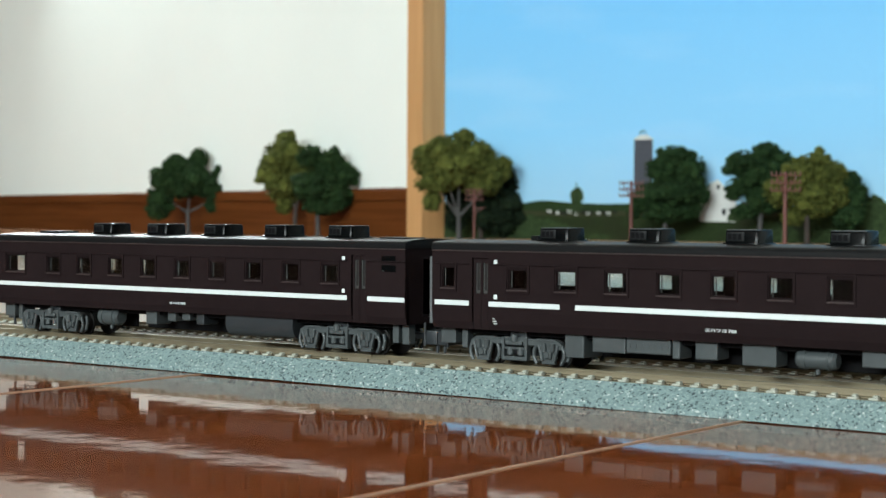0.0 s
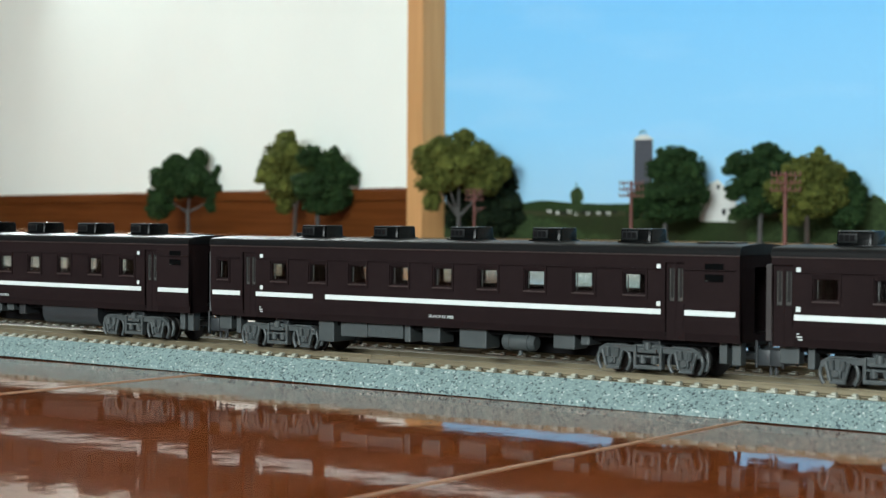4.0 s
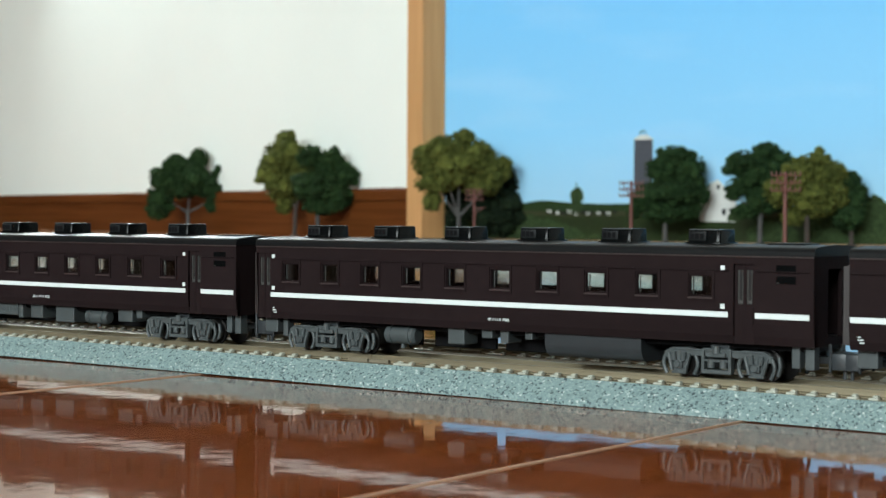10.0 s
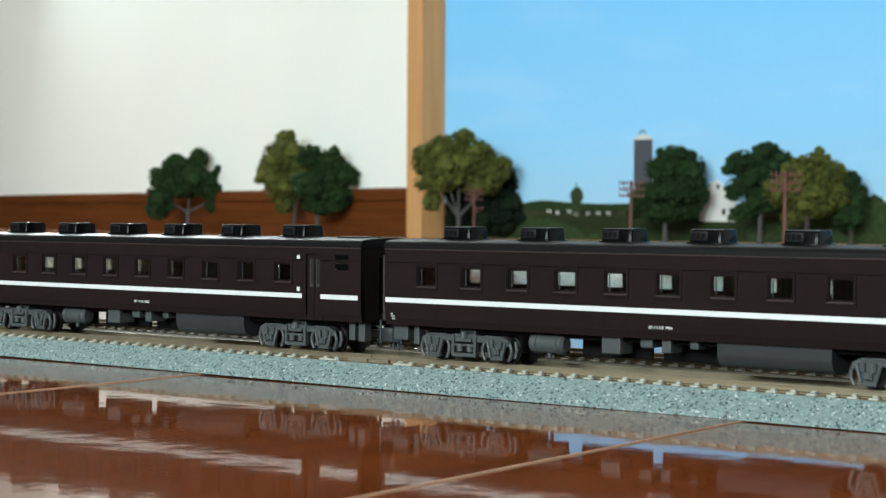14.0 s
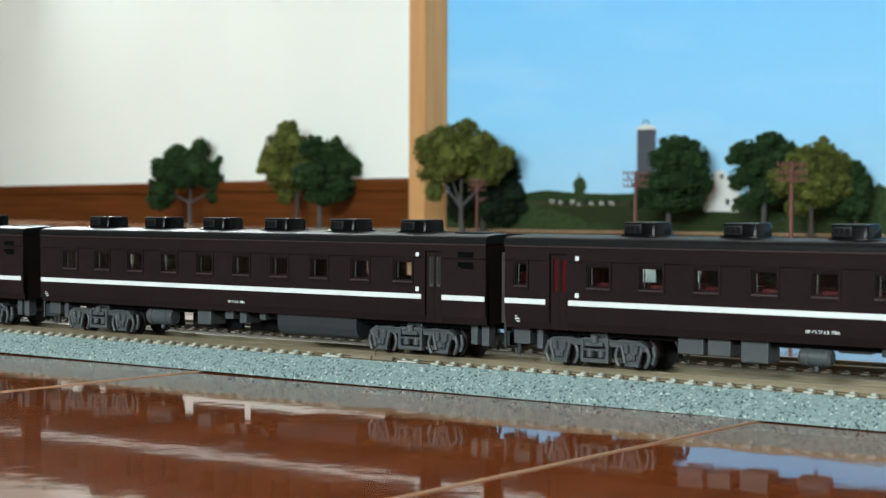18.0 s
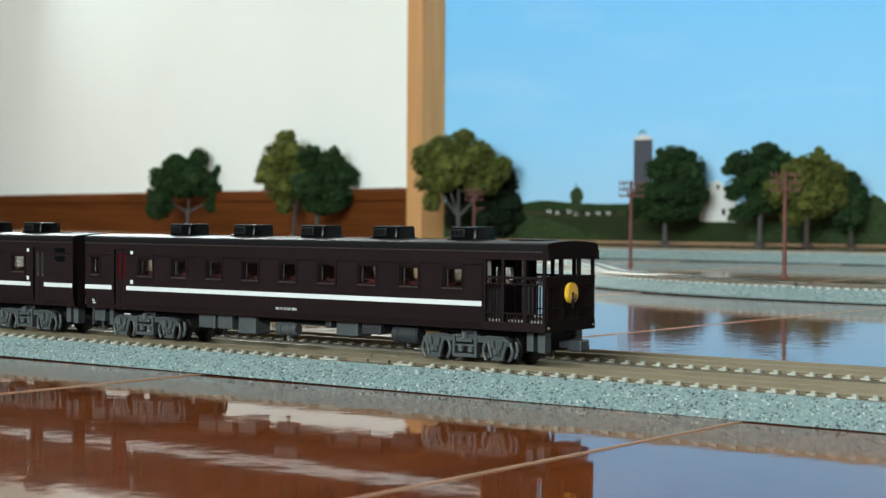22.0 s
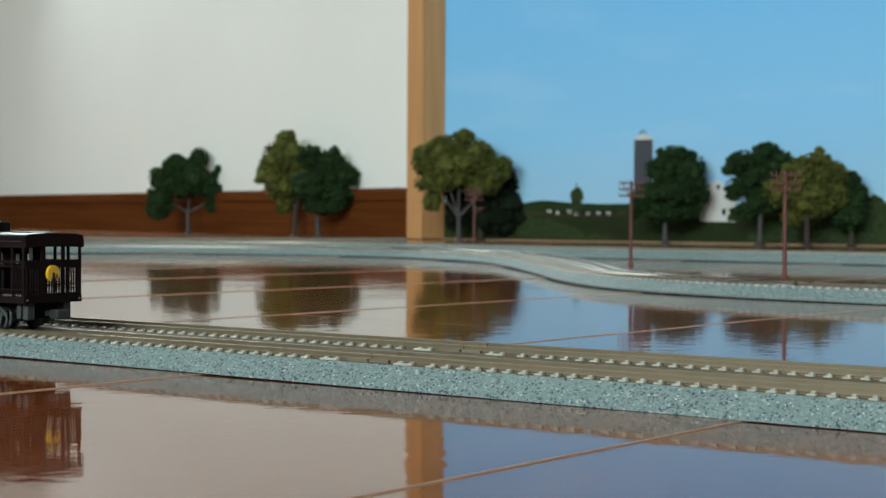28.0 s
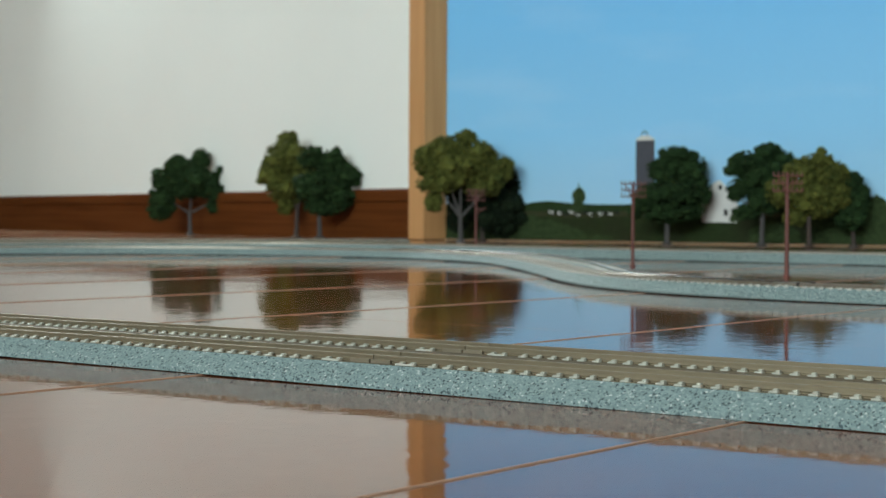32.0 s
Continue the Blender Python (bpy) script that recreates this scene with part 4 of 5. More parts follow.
def plate(bm, pts, v0, v1):
    """An upright plate: outline of (u, height above the floor), from v0 to v1."""
    a = [bm.verts.new((u * MM, v0 * MM, (w - R) * MM)) for u, w in pts]
    b = [bm.verts.new((u * MM, v1 * MM, (w - R) * MM)) for u, w in pts]
    bm.faces.new(a)
    bm.faces.new(b[::-1])
    for i in range(len(pts)):
        j = (i + 1) % len(pts)
        bm.faces.new((a[i], a[j], b[j], b[i]))


def side_frame_mesh():
    """Cast bogie side: beam with sloping ends, two bell-shaped axle guides with springs, open bolster and curved brake arms."""
    bm = bmesh.new()
    v0, v1 = -8.4, -7.3
    plate(bm, [(-11.0, 10.4), (-10.9, 11.5), (-9.4, 12.35), (-5.2, 12.45), (-4.6, 12.1), (-3.0, 12.1), (-2.8, 12.5), (2.8, 12.5), (3.0, 12.1), (4.6, 12.1), (5.2, 12.45), (9.4, 12.35),
               (10.9, 11.5), (11.0, 10.4), (10.3, 10.4), (10.0, 11.0), (-10.0, 11.0), (-10.3, 10.4)], v0 + 0.1, v1)
    box(bm, -9.2, 9.2, v0 - 0.15, v0 + 0.2, 12.0 - R, 12.3 - R, 0.08)
    for s in (-1, 1):
        c = s * 7.9
        # bell-shaped guide, wide above, and the axle box in it
        plate(bm, [(c - 2.3, 11.3), (c - 1.5, 8.4), (c - 1.1, 7.7), (c + 1.1, 7.7), (c + 1.5, 8.4), (c + 2.3, 11.3)], v0 + 0.25, v1)
        for q in (-1, 1):
            rod(bm, (c + q * 2.2, v0 + 0.15, 11.3 - R), (c + q * 1.35, v0 + 0.05, 8.1 - R), 0.4, 0.36, 8)
            rod(bm, (c + q * 0.95, v0 - 0.05, 9.9 - R), (c + q * 1.1, v0 - 0.05, 11.6 - R), 0.55, 0.6, 10)
        box(bm, c - 0.85, c + 0.85, v0 - 0.4, v1, 8.5 - R, 10.0 - R, 0.25)
        rod(bm, (c, v0 - 0.65, 9.25 - R), (c, v0 - 0.3, 9.25 - R), 0.55, 0.65, 12)
        box(bm, c - 1.5, c + 1.5, v0 + 0.0, v1, 7.45 - R, 7.95 - R, 0.1)
        # curved brake arms beside the wheels
        for x0, out in ((s * 10.6, s), (s * 4.9, -s)):
            pts = [(x0 + out * 0.75 * math.sin(math.pi * k / 5), 11.3 - k * 0.78) for k in range(6)]
            for p, q in zip(pts, pts[1:]):
                rod(bm, (p[0], v0 + 0.6, p[1] - R), (q[0], v0 + 0.6, q[1] - R), 0.38, 0.38, 8)
        # bolster spring and its frame
        rod(bm, (s * 1.25, v0 + 0.3, 8.9 - R), (s * 1.25, v0 + 0.3, 10.5 - R), 0.72, 0.72, 12)
        box(bm, s * 2.75 - 0.32, s * 2.75 + 0.32, v0 - 0.35, v1, 8.0 - R, 12.4 - R, 0.08)
    box(bm, -3.0, 3.0, v0 - 0.4, v1, 7.8 - R, 8.6 - R, 0.15)
    box(bm, -2.6, 2.6, v0 - 0.2, v1, 10.0 - R, 10.45 - R, 0.1)
    box(bm, -1.9, 1.9, v0 - 0.45, v1, 10.9 - R, 11.7 - R, 0.15)
    rod(bm, (0, v0 - 0.1, 11.6 - R), (0, v0 - 0.1, 13.0 - R), 0.8, 0.75, 12)
    return mesh_of("side_frame", bm, M_GREY)


def brake_shoe_mesh():
    bm = bmesh.new()
    rod(bm, (11.6, -7.0, 8.0 - R), (12.1, -7.0, 9.6 - R), 0.42, 0.38, 8)
    rod(bm, (12.1, -7.0, 9.6 - R), (11.8, -7.0, 11.4 - R), 0.38, 0.38, 8)
    return mesh_of("brake_shoe", bm, M_GREY)


WHEELS = []


def add_bogie(coach, u):
    bm = bmesh.new()
    box(bm, -8.5, 8.5, -3.3, 3.3, 8.4 - R, 12.2 - R, 0.3)
    box(bm, -2.0, 2.0, -7.2, 7.2, 10.4 - R, 13.6 - R, 0.3)
    b = put("bogie", mesh_of("bogie", bm, M_DKGREY), coach, (u, 0, 0))
    tagged(b, "grey four-wheel bogie")
    for s in (False, True):
        put("side_frame", once("side_frame", side_frame_mesh), b, (0, 0, 0), s)
        put("brake_shoe", once("brake_shoe", brake_shoe_mesh), b, (0, 0, 0), s)
    for d in (-7.9, 7.9):
        WHEELS.append((put("wheelset", once("wheelset", wheelset_mesh), b, (d, 0, 2.85)), d))


def add_box(coach, u0, u1, w0, v0=-7.6, v1=-2.5, name="equipment_box", mt=None, ribs=0, top=14.2):
    bm = bmesh.new()
    if name == "generator_box":
        profile_sweep(bm, [(v0, top - R), (v0, w0 + 2.6 - R), (v0 + 0.3, w0 + 1.5 - R), (v0 + 0.9, w0 + 0.6 - R), (v0 + 2.0, w0 - R), (v1 - 2.0, w0 - R), (v1 - 0.9, w0 + 0.6 - R), (v1 - 0.3, w0 + 1.5 - R), (v1, w0 + 2.6 - R), (v1, top - R)], u0, u1)
    else:
        box(bm, u0, u1, v0, v1, w0 - R, top - R, 0.25)
    for k in range(ribs):
        u = u0 + (k + 0.5) * (u1 - u0) / ribs
        box(bm, u - 0.3, u + 0.3, v0 - 0.12, v0 + 0.05, w0 + 1.0 - R, 12.6 - R)
    return part(name, bm, mt or M_GREY, coach, smooth=name == "generator_box")


def add_tank(coach, u0, u1, w, r, v=-5.6, mt=None):
    bm = bmesh.new()
    rod(bm, (u0, v, w - R), (u1, v, w - R), r, r, 20)
    rod(bm, (u0 - 0.5, v, w - R), (u0, v, w - R), r * 0.75, r, 20)
    rod(bm, (u1, v, w - R), (u1 + 0.5, v, w - R), r, r * 0.75, 20)
    for u in (u0 + 1.2, u1 - 1.2):
        box(bm, u - 0.35, u + 0.35, v - 0.5, v + 0.5, w - R, 14.2 - R)
        rod(bm, (u - 0.3, v, w - R), (u + 0.3, v, w - R), r + 0.15, r + 0.15, 20)
    rod(bm, ((u0 + u1) / 2, v, w - r - 0.9 - R), ((u0 + u1) / 2, v, w - R), 0.45, 0.45, 8)
    return part("air_tank", bm, mt or M_GREY, coach, smooth=True)


ROOF_HALF = [(9.78, 29.9), (9.74, 30.5), (9.56, 31.02), (9.15, 31.36), (8.5, 31.53), (6.6, 31.69), (4.4, 31.81), (2.2, 31.9)]
ROOF_PROF = [(-v, w) for v, w in ROOF_HALF] + [(0, 31.94)] + ROOF_HALF[::-1]


def end_wall(coach, u, gangway=True, pale=False):
    bm = bmesh.new()
    d = 1 if u > 0 else -1
    holed_panel(bm, -SIDE + 0.82, SIDE - 0.82, 13.7 - R, 29.9 - R, [(-3.2, 3.2, 15.2 - R, 27.6 - R)] if gangway else [], -0.4, 0.4)
    ew = part("end_wall", bm, M_BODY, coach)
    ew.location, ew.rotation_euler = ((u - d * 0.4) * MM, 0, 0), (0, 0, radians(90))
    if gangway and d < 0:
        bm = bmesh.new()
        for k in range(2):
            uu = u + d * (0.45 + 0.9 * k)
            g = 0.0 if k % 2 == 0 else 0.25
            for v0, v1, w0, w1 in ((-8.3 + g, -3.2, 14.4, 28.6 - g), (3.2, 8.3 - g, 14.4, 28.6 - g), (-3.2, 3.2, 27.6, 28.6 - g), (-3.2, 3.2, 14.4, 15.2)):
                box(bm, uu - 0.45, uu + 0.45, v0, v1, w0 - R, w1 - R, 0.12)
        part("gangway_bellows", bm, M_BELLOWS if pale else M_SASH, coach, "grey rubber gangway bellows" if pale else "dark gangway bellows")
    bm = bmesh.new()
    box(bm, min(u - d * 7, u + d * 2.0), max(u - d * 7, u + d * 2.0), -1.3, 1.3, 10.2 - R, 11.6 - R, 0.2)
    box(bm, min(u + d * 0.4, u + d * 3.5), max(u + d * 0.4, u + d * 3.5), -3.0, 3.0, 9.3 - R, 12.4 - R, 0.3)
    rod(bm, (u + d * 2.6, -1.4, 7.6 - R), (u + d * 2.6, -1.4, 10 - R), 0.35, 0.35, 8)
    part("coupler", bm, M_DKGREY, coach, smooth=True)
    bm = bmesh.new()
    for s in (-1, 1):
        rod(bm, (u + d * 0.5, s * 3.2, 9.0 - R), (u + d * 0.5, s * 3.2, 14.0 - R), 0.28, 0.28, 6)
    part("hose", bm, M_DKGREY, coach)


def coach(label, centre, windows, coolers, doors, stripes, squares, number, marks, vents, lav, seat_mat, open_end=False, pale=False, gaps=()):
    """A coach on its track: origin at the rail top under its middle."""
    c = tagged(new("railway_coach"), label, "railway coach", "train coaches")
    right = 52.6 if open_end else HALF
    wins = [(u, 24.15, 4.5, 3.9) for u in windows] + [(u, 24.3, w, 4.2) for u, w in lav]
    holes = [(u - w / 2, u + w / 2, z - h / 2 - R, z + h / 2 - R) for u, z, w, h in wins]
    holes += [(u - 2.05, u + 2.05, 13.7 - R, 28.35 - R) for u in doors]
    for s in (-1, 1):
        bm = bmesh.new()
        holed_panel(bm, -HALF, right, 13.7 - R, 29.95 - R, holes, s * SIDE, s * (SIDE - 0.8), (15.2 - R, 17.6 - R))
        for v in bm.verts:
            # the skirt of the side tucks in
            w = v.co.z / MM + R
            v.co.y -= s * (0.22 * min(1, max(0, (17.6 - w) / 2.4)) + 0.45 * max(0, (15.2 - w) / 1.5)) * MM
        part("side_wall", bm, M_BODY, c)
        for a, b in stripes:
            bm = bmesh.new()
            box(bm, a, b, s * SIDE - s * 0.04, s * SIDE + s * 0.34, 27.0 - R, 27.18 - R, 0.04)
            part("seam_strip", bm, M_BODY, c)
        bm = bmesh.new()
        box(bm, -HALF, HALF, s * SIDE, s * (SIDE + 0.2), 29.62 - R, 29.86 - R, 0.06)
        part("gutter", bm, M_SILL, c)
        for u, z, w, h in wins:
            add_window(c, u, z - R, s, w, h)
        for u in doors:
            add_door(c, u, s, seat_mat is M_SEAT_RED)
        for a, b in stripes:
            bm = bmesh.new()
            box(bm, a, b, s * SIDE - 0.02, s * (SIDE + 0.05), 18.5 - R, 19.52 - R)
            part("white_stripe", bm, M_WHITE, c, "painted white waist stripe")
        for u in squares:
            for w in (27.55, 20.5):
                bm = bmesh.new()
                box(bm, u - 0.42, u + 0.42, s * SIDE - 0.02, s * (SIDE + 0.06), w - 0.45 - R, w + 0.45 - R)
                part("marker_plate", bm, M_WHITE, c)
        for u in vents:
            for w in (27.6, 25.6):
                bm = bmesh.new()
                box(bm, u - 2.0, u + 2.0, s * SIDE - 0.02, s * (SIDE + 0.10), w - 0.78 - R, w + 0.78 - R, 0.05)
                v = part("end_window", bm, M_BODY, c)
                bm = bmesh.new()
                box(bm, u - 1.9, u + 1.9, s * (SIDE + 0.02), s * (SIDE + 0.13), w - 0.7 - R, w + 0.7 - R, 0.05)
                part("dark_pane", bm, M_AC, v)
                bm = bmesh.new()
                box(bm, u - 1.75, u - 1.25, s * (SIDE + 0.05), s * (SIDE + 0.18), w - 0.6 - R, w - 0.42 - R)
                part("catch", bm, M_EDGE, v)
        if number:
            ob = put("lettering", once(("txt", number), lambda: text_mesh(number, 1.12)), c, (-0.8, s * (SIDE - 0.11), 15.9 - R))
            ob.rotation_euler = (radians(84.8), 0, 0 if s < 0 else math.pi)
            ob.scale = (1.0, 0.66, 1.0)
        for u in marks:
            bm = bmesh.new()
            for k, (a, b) in enumerate(((-0.6, -0.1), (-0.6, 0.4), (-0.3, 0.5))):
                box(bm, u + a, u + b, s * (SIDE - 0.7), s * (SIDE - 0.12), 15.95 - k * 0.5 - R, 16.15 - k * 0.5 - R)
            part("small_marking", bm, M_WHITE, c)
    # floor, ceiling, roof
    bm = bmesh.new()
    box(bm, -HALF + 0.8, HALF - 0.3, -SIDE + 0.8, SIDE - 0.8, 14.0 - R, 15.0 - R)
    part("floor_pan", bm, M_DKGREY, c)
    cuts = [-35.8] + [q for g in gaps for q in g] + [36.4]
    for a, b in zip(cuts[::2], cuts[1::2]):
        bm = bmesh.new()
        box(bm, a, b, -0.5, 0.5, (12.0 if open_end else 8.9) - R, 13.98 - R, 0.2)
        part("centre_sill", bm, M_BLACK, c, "black underframe weight")
    bm = bmesh.new()
    box(bm, -66.0, 66.0, -6.4, 6.4, 12.6 - R, 13.98 - R, 0.2)
    part("underframe", bm, M_BLACK, c)
    bm = bmesh.new()
    profile_sweep(bm, [(v, w - R) for v, w in ROOF_PROF], -HALF - 0.15, HALF + (0.9 if open_end else 0.15))
    part("roof", bm, M_ROOF, c, smooth=True)
    for u in coolers:
        add_cooler(c, u)
    if seat_mat:
        def sm():
            bm = bmesh.new()
            if seat_mat is M_SEAT_RED:
                # long low benches along both sides
                for v in (-6.6, 5.0):
                    a, b = ([bm.verts.new((x * MM, q * MM, (z - R) * MM)) for x, z in ((-5.6, 15.2), (5.6, 15.2), (5.6, 22.6), (5.2, 22.9), (1.0, 22.9), (0.6, 22.7), (-5.2, 22.9), (-5.6, 22.6))] for q in (v, v + 1.6))
                    bm.faces.new(a)
                    bm.faces.new(b[::-1])
                    for i in range(8):
                        bm.faces.new((a[i], a[(i + 1) % 8], b[(i + 1) % 8], b[i]))
                return mesh_of("seat", bm, seat_mat)
            for v in (-6.4, 3.0):
                box(bm, -0.6, 0.6, v, v + 3.6, 15.2 - R, 21.6 - R, 0.3)
                box(bm, -3.0, 3.0, v, v + 3.6, 15.2 - R, 19.0 - R, 0.3)
            return mesh_of("seat", bm, seat_mat)

        if open_end:
            # drapes drawn apart in the windows of the far side, red lining in the vestibule
            def drape():
                bm = bmesh.new()
                for q in (-1, 1):
                    plate(bm, [(q * 2.5, 21.9), (q * 2.5, 26.4), (q * 1.55, 26.4), (q * 1.5, 25.5), (q * 1.15, 25.4), (q * 0.75, 22.9), (q * 0.7, 21.9)], -0.1, 0.1)
                box(bm, -0.8, 0.8, -0.1, 0.1, 21.9 - R, 22.9 - R)
                return mesh_of("drape", bm, seat_mat)

            for u in windows[1:-1]:
                put("drape", once("drape", drape), c, (u, SIDE - 1.3, 0))
            bm = bmesh.new()
            box(bm, -66.0, -60.2, -5.2, -4.9, 15.2 - R, 24.6 - R)
            part("vestibule_panel", bm, M_DOOR_RED, c, "red lining of the vestibule")
        for u in (windows[:-1] if open_end else windows):
            put("seat", once(("seat", seat_mat.name), sm), c, (u + 3.6, 0, 0))

    end_wall(c, -HALF, True, pale)
    bm = bmesh.new()
    box(bm, 55.0, 62.5, -3.4, 3.4, 31.7 - R, 32.15 - R, 0.12)
    part("roof_hatch", bm, M_ROOF, c)
    for a, b, z in ((-66.4, -62.6, 10.4), (-61.0, -59.6, 9.6), (61.8, 63.4, 9.6), (64.4, 66.2, 9.4)):
        bm = bmesh.new()
        for s in (-1, 1):
            box(bm, a, b, s * 6.0 - 1.2, s * 6.0 + 1.2, z - R, 13.9 - R, 0.2)
        part("end_frame_box", bm, M_GREY, c)
    add_bogie(c, -47.0)
    add_bogie(c, 47.5)
    if not open_end:
        end_wall(c, HALF)
    c.matrix_world = pose(centre * MM, TRACK_Y * MM, RAIL * MM)
    return c


def row(a, n, d=11.35):
    return [a + d * k for k in range(n)]


START = -184.9
P_S = coach("dark maroon passenger coach with white stripe, generator box beneath", -90.2, row(-44.6, 9), [-33.7 + 19.35 * k for k in range(5)],
            [54.3], [(-66.8, 51.1), (56.8, 66.9)], [50.1], "\u30aa\u30cf12 703", [], [62.6], [(-59.2, 7.0)], M_SEAT, gaps=[(-24.2, -20.2)])
A_S = coach("dark maroon passenger coach with white stripe broken near one end", 50.9, row(-45.7, 9), [-41.2 + 20.72 * k for k in range(5)],
            [-54.8, 53.7], [(-66.3, -57.6), (-52.7, -35.7), (-32.1, 50.8), (55.8, 66.2)], [-51.0, 50.3], "\u30b9\u30cf\u30d512 702", [-51.2], [61.9], [(-62.9, 3.2)], M_SEAT, pale=True)
B_S = coach("dark maroon passenger coach with white stripe, door at the very end", 191.2, row(-56.6, 10, 11.25), [-54.0 + 19.2 * k for k in range(6)],
            [-64.8, 53.4], [(-62.6, 50.3), (55.7, 66.2)], [-61.8, 49.2], "\u30aa\u30cf12 702", [-61.5], [61.7], [], M_SEAT, gaps=[(-26.9, -23.4), (-7.5, -5.0)])
C_S = coach("dark maroon passenger coach with an unbroken white stripe", 331.8, row(-55.9, 10, 11.35), [-52.8 + 19.35 * k for k in range(6)],
            [54.0], [(-66.8, 51.0), (56.2, 66.8)], [50.0], "\u30aa\u30cf12 701", [-64.8], [62.2], [], M_SEAT, gaps=[(-26.9, -23.4), (-7.5, -5.0)])
L_S = coach("dark maroon observation coach with red seats and open railed end platform", 470.4, row(-45.7, 9), [-40.5 + 20.9 * k for k in range(5)],
            [-54.6], [(-67.0, -57.5), (-52.3, 52.4)], [-50.4], "\u30aa\u30cf\u30d513 701", [-64.0], [], [(-63.3, 2.6)], M_SEAT_RED, True)
bm = bmesh.new()
box(bm, -57.4, -50.0, -3.3, 3.3, 31.7 - R, 32.5 - R, 0.15)
part("roof_hatch", bm, M_ROOF, P_S)
bm = bmesh.new()
box(bm, -48.2, -46.4, -1.0, 1.0, 31.8 - R, 32.9 - R, 0.15)
part("roof_vent", bm, M_ROOF, A_S)
TRAIN = [(P_S, -90.2), (A_S, 50.9), (B_S, 191.2), (C_S, 331.8), (L_S, 470.4)]

# underfloor gear
add_tank(P_S, -30.5, -24.5, 11.6, 2.1)
add_box(P_S, -13.4, -9.8, 10.4)
add_box(P_S, -6.0, -3.4, 11.4)
add_box(P_S, -1.2, 1.4, 11.8)
add_box(P_S, 3.6, 6.0, 11.0, mt=M_DKGREY)
add_box(P_S, 13.6, 34.2, 9.0, -8.2, 8.2, "generator_box", M_DKGREY)
add_box(A_S, -35.6, -31.2, 9.0, -7.8, 7.8)
add_box(A_S, -29.4, -22.0, 10.4)
add_box(A_S, -21.8, -12.2, 10.6, ribs=7)
add_box(A_S, -11.8, -10.2, 10.0)
add_box(A_S, -7.0, -2.4, 10.2)
add_box(A_S, 2.6, 9.4, 9.6)
add_tank(A_S, 13.2, 20.0, 11.3, 1.7)
add_box(A_S, 25.6, 30.6, 10.6)
add_box(A_S, 32.0, 34.0, 11.6)
for cc, gu in ((B_S, (9.6, 31.4)), (C_S, (10.4, 32.8))):
    add_tank(cc, -31.6, -24.4, 11.4, 2.0)
    add_box(cc, -14.8, -10.6, 10.2)
    add_box(cc, -6.2, -3.6, 11.8)
    add_box(cc, -1.6, 0.4, 11.0)
    add_box(cc, 4.4, 6.2, 12.0)
    add_box(cc, gu[0], gu[1], 9.0, -8.2, 8.2, "generator_box", M_DKGREY)
add_box(L_S, -29.9, -24.6, 10.4)
add_box(L_S, -23.8, -19.2, 10.4)
add_box(L_S, -17.2, -11.8, 9.6)
add_tank(L_S, -6.0, -1.0, 11.2, 1.6)
add_box(L_S, 0.6, 6.6, 12.2, -6.0, -3.0, mt=M_DKGREY)
add_box(L_S, 12.2, 18.2, 10.5)
add_box(L_S, 19.4, 24.6, 11.2, mt=M_DKGREY)
add_box(L_S, 9.0, 10.6, 12.0, mt=M_DKGREY)
add_tank(L_S, 27.6, 33.6, 11.6, 2.0, mt=M_DKGREY)


